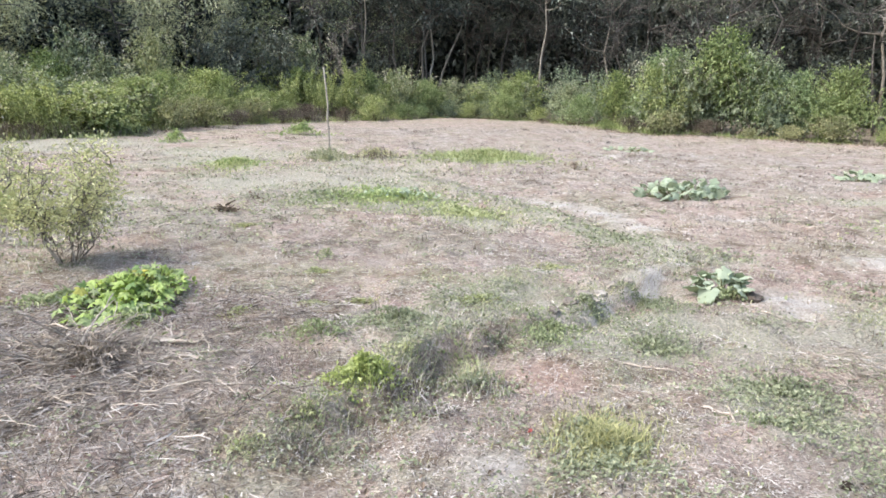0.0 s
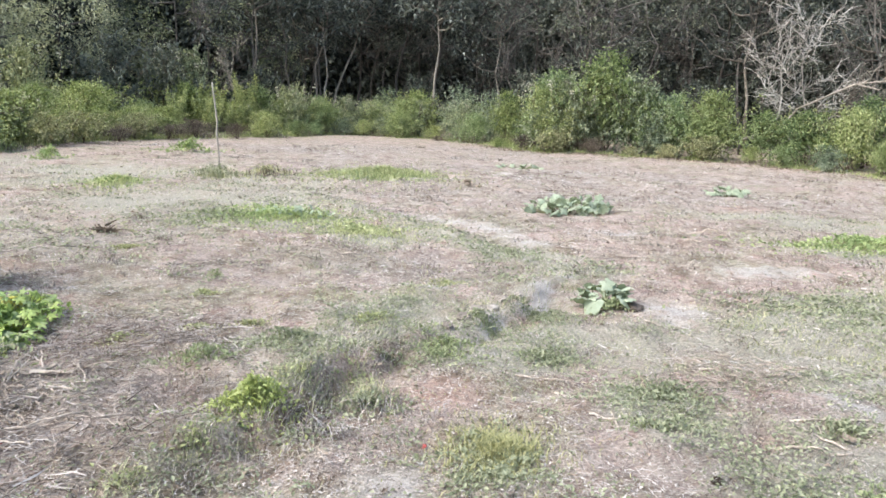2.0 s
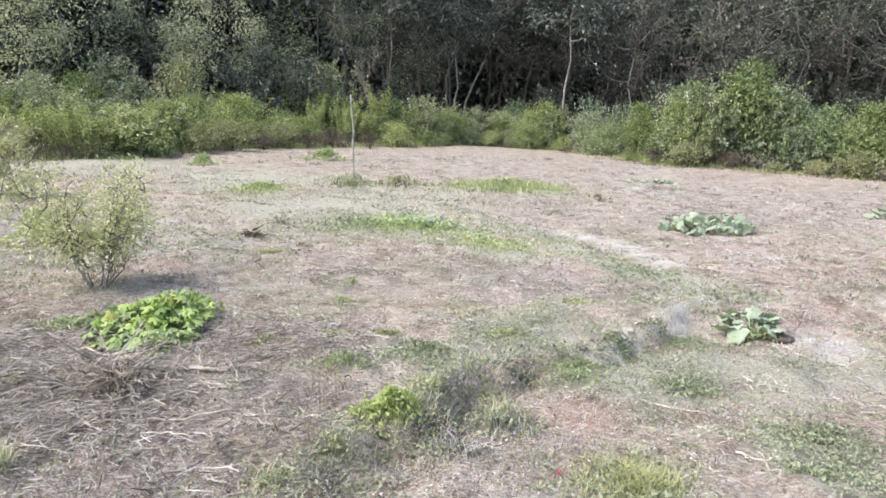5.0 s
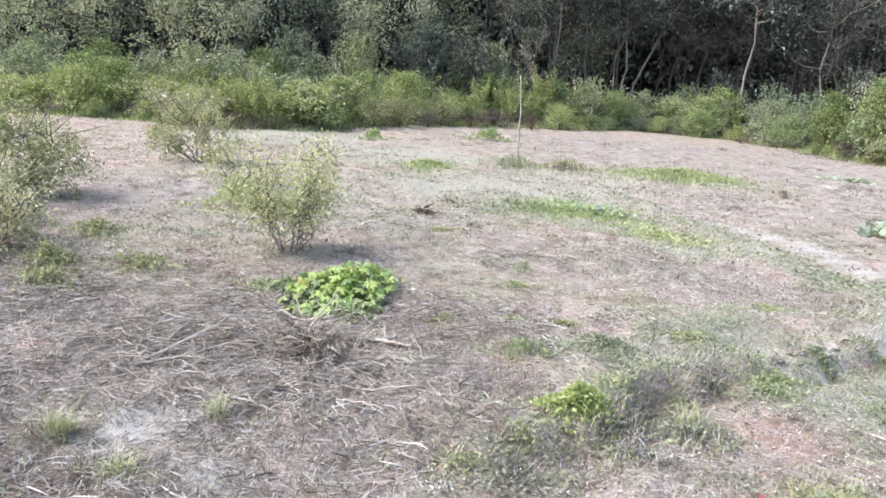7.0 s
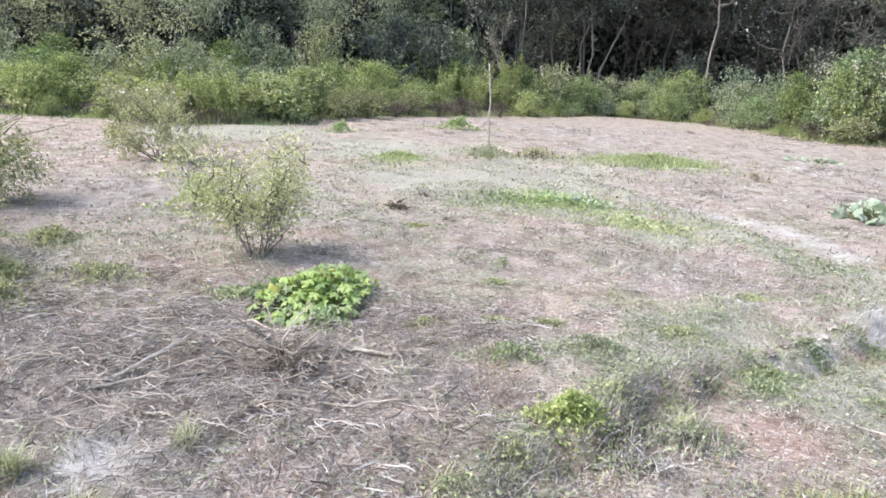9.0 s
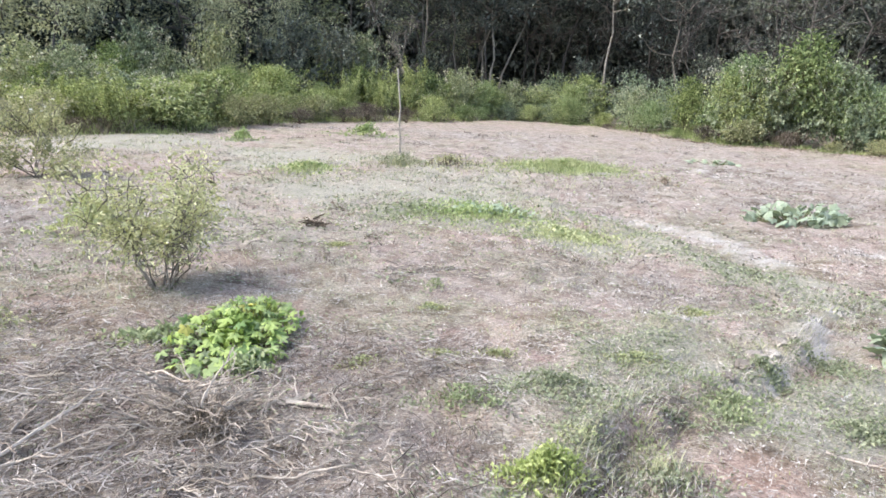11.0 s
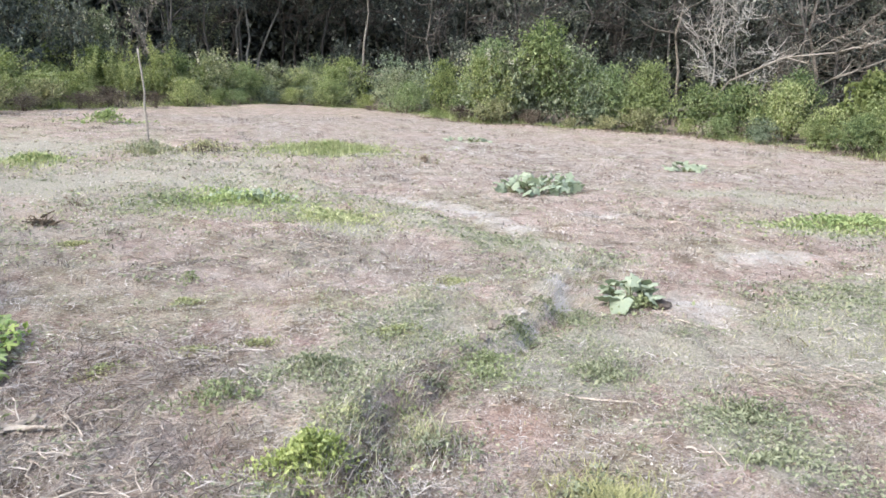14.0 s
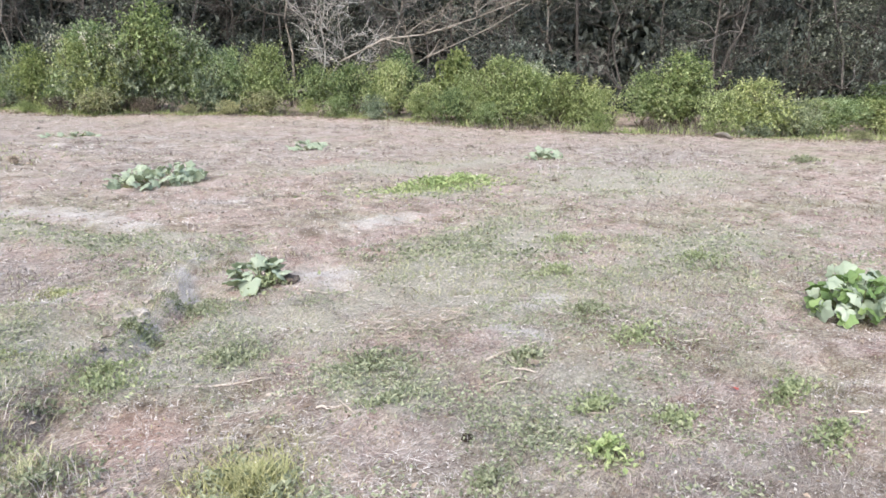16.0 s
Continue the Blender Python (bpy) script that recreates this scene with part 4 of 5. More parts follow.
def bare_tree(label, h, spread_r, lean, at, group="dead trees", mat=None, slim=0.75):
    """A dead leafless tree, its boughs forking three times."""
    mat = mat or M_PALEBARK
    root = thing("dead_tree", label, "tree", group, at=at)
    shaft, twigs = Bag(), Bag()
    top = np.array([lean[0], lean[1], h])
    stem = bent((0, 0, -0.1), top, 8, 0.3)
    shaft.tube(stem, np.linspace(0.065, 0.025, 8) * slim, 6)
    trunk = part("trunk", shaft, mat, root, smooth=True)
    for i in range(11):
        p = stem[RNG.integers(2, 8)]
        v = unit(1, 0.35)[0] * spread_r * RNG.uniform(0.5, 1.1) + top * 0.12
        way = bent(p, p + v, 7, 0.45)
        boughs = Bag()
        boughs.tube(way, np.linspace(0.035, 0.008, 7) * slim, 4)
        part("bough", boughs, mat, trunk, smooth=True)
        for j in (2, 3, 4, 5, 6):
            for _ in range(3):
                w2 = v * 0.3 + unit(1, 0.1)[0] * spread_r * 0.35
                way2 = bent(way[j], way[j] + w2, 4, 0.4)
                twigs.tube(way2, np.linspace(0.013, 0.004, 4), 3)
                twigs.tube(bent(way2[2], way2[2] + unit(1)[0] * spread_r * 0.2, 3, 0.4), np.linspace(0.008, 0.003, 3), 3)
    stuff("fine_wood", twigs, mat, root)
    return root


def place_copies(protos, spots):
    """Set each spot (kind, x, y, turn, scale, height) with a copy; the first of a kind is the original itself."""
    used = set()
    for kind, x, y, turn, s, sz in spots:
        m = pose(x, y, float(gz(x, y)) - 0.02, 0, 0, turn)
        ob = protos[kind]
        if kind in used:
            ob = copy_thing(ob, m)
        else:
            used.add(kind)
            ob.matrix_basis = m
        ob.scale = (s, s, s * sz)


def along_edge(step, back, jitter):
    """Places along the thicket's edge, set back from it."""
    out = []
    for (ax, ay), (bx, by) in zip(EDGE[:-1], EDGE[1:]):
        d = math.hypot(bx - ax, by - ay)
        nx_, ny_ = -(by - ay) / d, (bx - ax) / d
        for i in range(max(1, round(d / step))):
            f = (i + 0.5) / max(1, round(d / step))
            b = back + RNG.normal(0, jitter)
            out.append((ax + (bx - ax) * f + nx_ * b, ay + (by - ay) * f + ny_ * b))
    return out


def beyond_edge(near, far, gap, tries=9000):
    """Places behind the thicket's edge, no two nearer than gap."""
    x, y = RNG.uniform(-42, 46, tries), RNG.uniform(-6, 56, tries)
    d, s = to_line(x, y, EDGE)
    bearing = np.degrees(np.arctan2(x, y))
    ok = (s > 0) & (d > near) & (d < far) & (bearing > -62) & (bearing < 86)
    out = []
    for px, py in zip(x[ok], y[ok]):
        if all((px - a) ** 2 + (py - b) ** 2 > gap * gap for a, b in out):
            out.append((px, py))
    return out


def build_thicket():
    protos = {
        "mound": shrub("dense rounded green shrub at the edge of the wood", 2.6, 1.9, 3600, 0.085, M_HEDGE),
        "grey": shrub("grey-green shrub with drooping leaves", 2.4, 2.0, 3400, 0.09, M_GREYLEAF, sprigs=26, heads=True),
        "bush": shrub("leafy mid-green bush with upright sprigs", 2.2, 2.1, 3300, 0.1, M_HEDGE, sprigs=30),
        "loose": shrub("loose yellowish green shrub with long shoots", 2.2, 1.8, 2900, 0.085, M_TALL, sprigs=34, heads=True),
        "sunny": shrub("sunlit yellow-green shrub at the edge of the wood", 2.5, 1.8, 3400, 0.08, M_SUNNY, sprigs=24),
        "deep": shrub("dark bluish green shrub with small leaves", 2.2, 1.8, 3200, 0.085, M_DEEP, sprigs=18),
        "brown": shrub("dead brown brush at the foot of the thicket", 1.7, 1.1, 1700, 0.07, M_BRUSH, stems=9, sprigs=24, aspect=0.3),
        "dry": shrub("half-dry brownish green shrub", 1.6, 1.1, 1500, 0.075, M_DRYLEAF, sprigs=16),
        "weeds": weed_stand("tall light green weeds in a thick stand", 2.0, 1.9, 50, 0.11, M_TALL),
        "vine": shrub("yellowish climbing vine with large leaves", 1.7, 1.9, 1300, 0.15, M_VINELEAF, sprigs=10, aspect=0.8),
        "dull": shrub("grey-green bush behind the weeds, coloured dark for shade", 2.8, 2.6, 1500, 0.13, M_SHADE, sprigs=18, group="understorey shrubs"),
    }
    spots = []
    heights = [(-30, 0.74), (-10, 0.74), (-8, 0.88), (-5, 1.02), (-1.5, 0.98), (1.5, 0.98), (3.5, 1.12), (6.0, 1.1), (9.0, 1.35), (10.5, 1.15), (12.5, 1.05), (15.0, 1.1), (16.8, 0.75), (19, 0.85), (21, 0.6), (26, 0.6)]
    hx, hv = [p[0] for p in heights], [p[1] for p in heights]
    for x, y in along_edge(1.2, 1.15, 0.45):
        tall = float(np.interp(x, hx, hv))
        if x < -4:
            kind = RNG.choice(["weeds", "weeds", "loose", "grey", "sunny"] if x > -8 else ["weeds", "weeds", "loose", "sunny"])
        elif x < 2:
            kind = RNG.choice(["grey", "loose", "sunny", "deep", "grey"])
        else:
            kind = RNG.choice(["mound", "bush", "grey", "deep", "sunny"] if x < 11.5 else ["sunny", "sunny", "mound", "bush"])
        spots.append((kind, x, y, RNG.uniform(0, 360), RNG.uniform(0.75, 1.2), tall * RNG.uniform(0.75, 1.12)))
    for x, y in along_edge(2.1, 2.6, 0.5):
        tall = float(np.interp(x, hx, hv))
        spots.append((RNG.choice(["bush", "mound", "grey", "weeds"]), x, y, RNG.uniform(0, 360), RNG.uniform(0.85, 1.2), tall * RNG.uniform(0.85, 1.15)))
    for x, y in along_edge(1.4, 0.0, 0.35):
        dead = -9.5 < x < -4.2 or 5.8 < x < 7.6 or 9.6 < x < 12.2
        spots.append((RNG.choice(["brown", "brown", "dry"] if dead else ["dry", "brown", "mound", "sunny", "deep"]), x, y, RNG.uniform(0, 360), RNG.uniform(0.6, 1.15) if dead else RNG.uniform(0.3, 0.75), RNG.uniform(0.6, 1.0)))
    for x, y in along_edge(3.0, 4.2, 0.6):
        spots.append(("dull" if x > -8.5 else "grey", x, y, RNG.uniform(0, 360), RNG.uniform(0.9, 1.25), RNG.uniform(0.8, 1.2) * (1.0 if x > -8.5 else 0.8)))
    for back in (5.8, 7.6):
        for x, y in along_edge(2.6, back, 0.6):
            if x < -6:
                spots.append((RNG.choice(["grey", "bush", "deep", "sunny"]), x, y, RNG.uniform(0, 360), RNG.uniform(0.9, 1.2), RNG.uniform(0.75, 0.98) + 0.06 * (back - 5.8)))
    spots += [("grey", -7.2, 32.0, 40, 1.25, 1.35), ("dull", -9.6, 29.2, 20, 1.25, 1.25), ("dull", -8.0, 30.8, 80, 1.2, 1.2), ("grey", -11.8, 26.8, 150, 1.2, 1.3), ("grey", -13.6, 24.6, 210, 1.2, 1.25), ("grey", -2.9, 31.9, 0, 1.1, 0.95), ("mound", -1.9, 32.8, 70, 1.0, 0.95), ("bush", 9.0, 25.3, 40, 1.5, 1.1), ("deep", 10.0, 24.7, 10, 1.35, 1.2), ("vine", 15.7, 17.3, 0, 0.95, 1.35), ("vine", 16.3, 16.4, 90, 0.8, 1.3), ("grey", 7.6, 25.6, 10, 1.3, 1.0), ("deep", 10.8, 23.9, 50, 1.0, 1.2), ("grey", -0.7, 33.7, 90, 1.0, 0.85), ("loose", 0.7, 33.4, 0, 1.0, 0.9), ("sunny", 2.0, 32.8, 30, 1.05, 0.95), ("deep", 1.3, 34.2, 200, 1.15, 1.05)]
    place_copies(protos, spots)


def build_forest():
    protos = {
        "broad": tree("tall dark green forest tree with a broad crown", 9.5, 3.2, 3600, low=0.4, size=0.14),
        "slim": tree("slim forest tree with a bare grey trunk", 10.5, 2.6, 3200, low=0.45, size=0.13),
        "open": tree("forest tree with a pale trunk and thin crown", 9.0, 2.4, 2200, pale=True, low=0.35, size=0.12),
        "light": tree("lighter green tree at the border of the wood", 7.0, 2.4, 4200, low=0.06, mat=M_GREYLEAF, size=0.12),
        "low": tree("low dark forest tree leafy to the ground", 6.0, 2.4, 3800, low=0.05, size=0.115),
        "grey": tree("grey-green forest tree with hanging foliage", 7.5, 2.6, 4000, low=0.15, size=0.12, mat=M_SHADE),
        "pale": tree("pale grey-green tree leafy to the ground", 6.5, 2.5, 4200, low=0.04, size=0.115, mat=M_MIST),
    }
    spots = []
    for x, y in beyond_edge(4.6, 12.5, 2.5):
        d, _ = to_line(x, y, EDGE)
        if x < -8 and d < 7.0:
            continue
        if x < -6:
            kinds = (["light", "pale", "pale"] if x < -10 else ["light", "grey", "light"]) if d < 12.0 else ["broad", "slim", "low"]
        elif x < 5 and y > 30:
            kinds = ["open", "slim", "open", "broad"]
        else:
            kinds = ["grey", "low", "open", "grey"] if d < 8.0 else ["broad", "slim", "broad"]
        spots.append((RNG.choice(kinds), x, y, RNG.uniform(0, 360), RNG.uniform(0.85, 1.2), RNG.uniform(0.9, 1.15)))
    place_copies(protos, spots)
    bare = {
        "tangle": bare_tree("grey leafless forest tree with a tangle of boughs", 5.2, 2.0, (0.3, 0.1), (0, 0, 0), "bare forest trees", M_TRUNK),
        "dark": bare_tree("brown leafless forest tree with hanging boughs", 6.0, 2.2, (-0.5, 0.2), (0, 0, 0), "bare forest trees", M_TRUNK),
    }
    place_copies(bare, [(RNG.choice(["tangle", "dark"]), x, y, RNG.uniform(0, 360), RNG.uniform(0.8, 1.3), RNG.uniform(0.8, 1.2)) for x, y in beyond_edge(4.2, 9.0, 3.3) if x > -9])
    for x, y, top in ((-2.75, 36.0, (-1.9, 0.2, 9.0)), (-4.4, 35.0, (-1.3, 0.3, 8.5)), (-2.1, 37.0, (0.3, 0.0, 9.0)), (-1.6, 37.0, (2.6, 0.2, 8.0)), (3.65, 35.2, (0.2, 0.1, 8.5)), (-1.9, 36.4, (-0.2, 0.3, 7.5))):
        one = tree("pale slender forest tree, bare low down", 9.5, 2.0, 1500, pale=True, low=0.6, top=top, group="pale trees")
        one.location = (x, y, float(gz(x, y)))
    bare_tree("grey leafless tree with fine tangled boughs", 4.8, 1.6, (0.2, 0.2), (13.9, 22.3, 0), mat=M_WHITEBARK, slim=0.5)
    bare_tree("pale leafless tree with crooked boughs", 4.4, 1.5, (-0.3, 0.3), (14.9, 21.7, 0), mat=M_WHITEBARK, slim=0.45)
    bare_tree("bleached dead tree leaning across the thicket", 4.1, 1.5, (6.4, -7.8), (12.2, 24.6, 0), mat=M_PALEBARK)
    bare_tree("bleached fallen tree leaning beside another", 3.9, 1.4, (6.6, -7.4), (12.5, 24.7, 0), mat=M_GREYBARK)
    bare_tree("grey dead tree with arching boughs above the shrubs", 2.75, 0.85, (2.1, 0.1), (-7.5, 31.3, 0), mat=M_GREYBARK)


def build_far_woods():
    """The depth of the wood behind the trees: uncounted foliage and stems, coloured dark for the shade in there."""
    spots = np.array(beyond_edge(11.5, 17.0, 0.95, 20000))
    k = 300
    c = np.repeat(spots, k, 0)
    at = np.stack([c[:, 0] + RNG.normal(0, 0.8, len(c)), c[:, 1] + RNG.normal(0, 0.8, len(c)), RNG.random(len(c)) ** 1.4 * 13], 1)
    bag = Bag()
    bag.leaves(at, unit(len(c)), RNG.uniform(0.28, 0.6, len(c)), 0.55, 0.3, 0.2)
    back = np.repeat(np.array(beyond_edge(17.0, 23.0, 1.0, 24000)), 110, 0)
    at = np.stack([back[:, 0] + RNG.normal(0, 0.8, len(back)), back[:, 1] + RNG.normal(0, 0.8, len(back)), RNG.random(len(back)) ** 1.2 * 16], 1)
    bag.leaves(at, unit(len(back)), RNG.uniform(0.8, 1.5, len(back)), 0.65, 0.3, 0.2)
    tagged(new("far_woods", bag.mesh("far_woods", M_FOREST)), "depth of the wood behind the trees, its shade in the leaf colour", "woods", kind="stuff")


# ---- single plants and things in the clearing ----
def lobed_leaf(name, r, lobes, depth, mat, dish=0.15):
    """One broad leaf: a lobed outline round the stalk's end, dished, with a notch at the stalk."""
    k = 22
    a = np.linspace(radians(-165), radians(165), k)
    rr = r * (1 - depth * (0.5 - 0.5 * np.cos(a * lobes)) - 0.15 * (np.abs(a) / np.pi) ** 3)
    rim = np.stack([np.cos(a) * rr + r * 0.3, np.sin(a) * rr, -dish * rr + 0.06 * r * np.sin(a * 9)], 1)
    mid = np.stack([np.cos(a) * rr * 0.5 + r * 0.15, np.sin(a) * rr * 0.5, 0.03 * r * np.cos(a * 5)], 1)
    v = np.vstack([[(0, 0, -0.1 * r)], mid, rim])
    t = [(0, i + 1, i + 2) for i in range(k - 1)]
    for i in range(k - 1):
        t += [(1 + i, 1 + k + i, 2 + k + i), (1 + i, 2 + k + i, 2 + i)]
    b = Bag()
    b.add(v, t)
    return b.mesh(name, mat, True)


def broadleaf_plant(name, label, category, x, y, rx, ry, h, count, meshes, size=(0.7, 1.3), group="", tilt=24):
    """A plant of broad leaves, each on a stalk of its own."""
    base = float(gz(x, y))
    fresh(x, y)
    root = thing(name, label, category, group, at=(x, y, base))
    for i in range(count):
        a0, rad = RNG.uniform(0, 6.28), RNG.random() ** 0.5
        px, py = math.cos(a0) * rad * rx, math.sin(a0) * rad * ry
        pz = float(gz(x + px, y + py)) - base + h * (1 - 0.55 * rad * rad) * RNG.uniform(0.4, 1.15)
        foot = (px * 0.55, py * 0.55, float(gz(x + px * 0.55, y + py * 0.55)) - base - 0.005)
        leaf = part("leaf", meshes[i % len(meshes)], None, root)
        leaf.matrix_basis = pose(px, py, pz, RNG.normal(0, tilt), RNG.normal(12, tilt), math.degrees(a0) + RNG.normal(0, 50)) @ Matrix.Scale(RNG.uniform(*size), 4)
        stalk = Bag()
        stalk.tube(bent(foot, (px, py, pz), 4, 0.15), np.linspace(0.005, 0.003, 4), 4)
        ob = part("stalk", stalk, M_VINE, leaf)
        ob.matrix_parent_inverse = leaf.matrix_basis.inverted()
    return root


def leafy_tuft(name, label, category, x, y, rx, ry, h, leaves, size, mat, blades=0, aspect=0.6, blade_mat=None, group="", blade_h=0.12, tilts=(0.1, 0.9)):
    """A low cushion of small leaves, with or without grass."""
    base = float(gz(x, y))
    fresh(x, y)
    root = thing(name, label, category, group, at=(x, y, base))
    if leaves:
        a0, rad = RNG.uniform(0, 6.28, leaves), np.minimum(np.abs(RNG.normal(0, 0.6, leaves)) * (1 + 0.9 * (RNG.random(leaves) < 0.22)) + 0.15 * RNG.random(leaves), 2.3)
        px, py = np.cos(a0) * rad * rx, np.sin(a0) * rad * ry
        lump = 0.45 + 0.9 * vnoise(x + px, y + py, 11.0)
        pz = gz(x + px, y + py) - base + h * np.clip(1.05 - 0.7 * rad * rad, 0.12, 1) * lump * RNG.uniform(0.15, 1.0, leaves) ** 0.6
        bag = Bag()
        bag.leaves(np.stack([px, py, pz], 1), unit(leaves, 0.5) + np.stack([px, py, 0 * px], 1), size * RNG.uniform(0.6, 1.5, leaves), aspect, 0.3, 0.1)
        stuff("foliage", bag, mat, root)
        wood = Bag()
        for i in range(min(26, leaves // 10)):
            wood.tube(bent((px[i] * 0.6, py[i] * 0.6, float(gz(x + px[i] * 0.6, y + py[i] * 0.6)) - base - 0.004), (px[i], py[i], pz[i]), 4, 0.2), np.linspace(0.003, 0.0015, 4), 3)
        stuff("stem_growth", wood, M_VINE, root)
    if blades:
        bag = Bag()
        a0, rad = RNG.uniform(0, 6.28, blades), np.minimum(np.abs(RNG.normal(0, 0.7, blades)) * (1 + 0.9 * (RNG.random(blades) < 0.3)) + 0.15 * RNG.random(blades), 2.6)
        px, py = np.cos(a0) * rad * rx, np.sin(a0) * rad * ry
        la, tilt = RNG.uniform(0, 6.28, blades), RNG.uniform(*tilts, blades)
        far = max(1.0, math.hypot(x, y) / 5)
        bag.blades(np.stack([px, py, gz(x + px, y + py) - base], 1), np.stack([np.cos(la) * tilt, np.sin(la) * tilt], 1), blade_h * RNG.uniform(0.4, 1.2, blades) * np.clip(1.1 - 0.55 * rad, 0.35, 1) * (0.5 + vnoise(x + px, y + py, 8.0)), 0.005 * far)
        stuff("grass", bag, blade_mat or M_LUSH, root)
    return root


def sapling(label, x, y, w, h, leaves, size, mat, stems, group="shrubs in the clearing", skew=0.0):
    """An open shrub: crooked stems from one foot, twigs, and sparse leaves at their ends."""
    base = float(gz(x, y))
    fresh(x, y)
    root = thing("open_shrub", label, "shrub", group, at=(x, y, base))
    twig, leaf, ends = Bag(), Bag(), []
    for i in range(stems):
        a0 = 6.28 * i / stems + RNG.normal(0, 0.3)
        foot = np.array([math.cos(a0) * 0.05, math.sin(a0) * 0.05, -0.03])
        rad = w * 0.5 * RNG.uniform(0.25, 1.0)
        tip = np.array([math.cos(a0) * rad + skew * w, math.sin(a0) * rad, h * RNG.uniform(0.6, 1.02)])
        way = bent(foot, tip, 8, 0.4)
        stem = Bag()
        stem.tube(way, np.linspace(0.0075, 0.0025, 8) * max(0.8, h), 5)
        part("stem", stem, M_PALEBARK, root, smooth=True)
        for j in (2, 3, 4, 5, 6, 7):
            for _ in range(3):
                d = unit(1, 0.4)[0] * RNG.uniform(0.12, 0.3) * h
                w2 = bent(way[j], way[j] + d, 4, 0.4)
                twig.tube(w2, np.linspace(0.005, 0.002, 4), 3)
                ends += [w2[2], w2[3], w2[3] + RNG.normal(0, 0.05, 3)]
    ends = np.array(ends)
    ends = ends[ends[:, 2] > 0.32 * h]
    at, d, s, asp = clumps(ends, 0.12 * h, max(1, leaves // len(ends)), 0.25, size, 0.5)
    leaf.leaves(at, d, s, asp, 0.3, 0.2)
    stuff("fine_wood", twig, M_GREYBARK, root)
    stuff("foliage", leaf, mat, root)
    return root


def forked_twig(root, a, heading, length, rad, lift=0.0, mat=None):
    """One dead branch with side shoots, a mesh of its own."""
    b = Bag()
    d = np.array([math.cos(heading), math.sin(heading), lift])
    way = bent(a, np.asarray(a) + d * length, 7, 0.24)
    b.tube(way, np.linspace(rad, rad * 0.35, 7), 5)
    for j in (2, 3, 4, 5):
        v = (d * 0.5 + unit(1, 0.1)[0] * [0.7, 0.7, 0.35]) * length * RNG.uniform(0.15, 0.38)
        w2 = bent(way[j], way[j] + v, 4, 0.4)
        b.tube(w2, np.linspace(rad * 0.5, rad * 0.2, 4), 4)
    return part("twig", b, mat or M_TWIG, root)


def brush_heap(label, x, y, rx, ry, h, count, length, rad, mat=None, lift=0.12):
    base = float(gz(x, y))
    fresh(x, y)
    root = thing("brush_heap", label, "brush", "heaps of cut twigs", at=(x, y, base))
    for i in range(count):
        a0, r0 = RNG.uniform(0, 6.28), RNG.random() ** 0.5
        px, py = math.cos(a0) * r0 * rx, math.sin(a0) * r0 * ry
        z = float(gz(x + px, y + py)) - base + 0.01 + RNG.random() * h * (1 - r0)
        forked_twig(root, (px, py, z), RNG.uniform(0, 6.28), length * RNG.uniform(0.45, 1.3), rad * RNG.uniform(0.6, 1.4), RNG.normal(lift * 0.4, lift), mat)
    return root


def lying_stick(label, a, b, rad, mat, name="stick", shoots=0):
    base = float(gz(a[0], a[1]))
    root = thing(name, label, "stick", "sticks on the ground", at=(a[0], a[1], base + rad * 0.7))
    end = (b[0] - a[0], b[1] - a[1], float(gz(b[0], b[1])) - base + rad * 0.3)
    way = bent((0, 0, 0), end, 8, 0.22)
    bag = Bag()
    bag.tube(way, np.linspace(rad, rad * 0.7, 8) * RNG.uniform(0.9, 1.1, 8), 7)
    part("shaft", bag, mat, root, smooth=True)
    for i in range(shoots):
        s = Bag()
        j = RNG.integers(2, 7)
        s.tube(bent(way[j], way[j] + unit(1, 0.4)[0] * [1, 1, 0.4] * 0.16, 4, 0.3), np.linspace(rad * 0.5, rad * 0.25, 4), 4)
        part("shoot", s, mat, root)
    return root


def clod(label, x, y, r, mat, name="soil_clod", cat="clod"):
    bm = bmesh.new()
    bmesh.ops.create_icosphere(bm, subdivisions=3, radius=r)
    for v in bm.verts:
        v.co *= 1 + 0.5 * noise.noise(v.co * (2.2 / r) + Vector((x, y, 0))) + 0.2 * noise.noise(v.co * (6 / r))
        v.co.z *= 0.6
    me = bpy.data.meshes.new(name)
    bm.to_mesh(me)
    bm.free()
    me.materials.append(mat)
    ob = new(name, me)
    ob.location = (x, y, float(gz(x, y)) + r * 0.3)
    return tagged(ob, label, cat)


def scrap(label, x, y, s, mat, name="scrap"):
    """A crumpled thin piece lying on the straw."""
    k = 7
    u, v = np.meshgrid(np.linspace(-1, 1, k), np.linspace(-0.6, 0.6, k), indexing="ij")
    z = 0.25 * RNG.normal(0, 1, (k, k)).cumsum(0) / 2.5
    p = np.stack([u + RNG.normal(0, 0.08, (k, k)), v + RNG.normal(0, 0.08, (k, k)), z - z.min()], -1).reshape(-1, 3) * s
    i = (np.arange(k - 1)[:, None] * k + np.arange(k - 1)[None]).ravel()
    top = np.concatenate([np.stack([i, i + k, i + k + 1], 1), np.stack([i, i + k + 1, i + 1], 1)])
    b = Bag()
    b.add(p, top)
    b.add(p - [0, 0, 0.0015], top[:, ::-1])
    ob = new(name, b.mesh(name, mat))
    ob.matrix_basis = pose(x, y, float(gz(x, y)) + 0.012, 0, 0, RNG.uniform(0, 360))
    return tagged(ob, label, name.replace("_", " "))


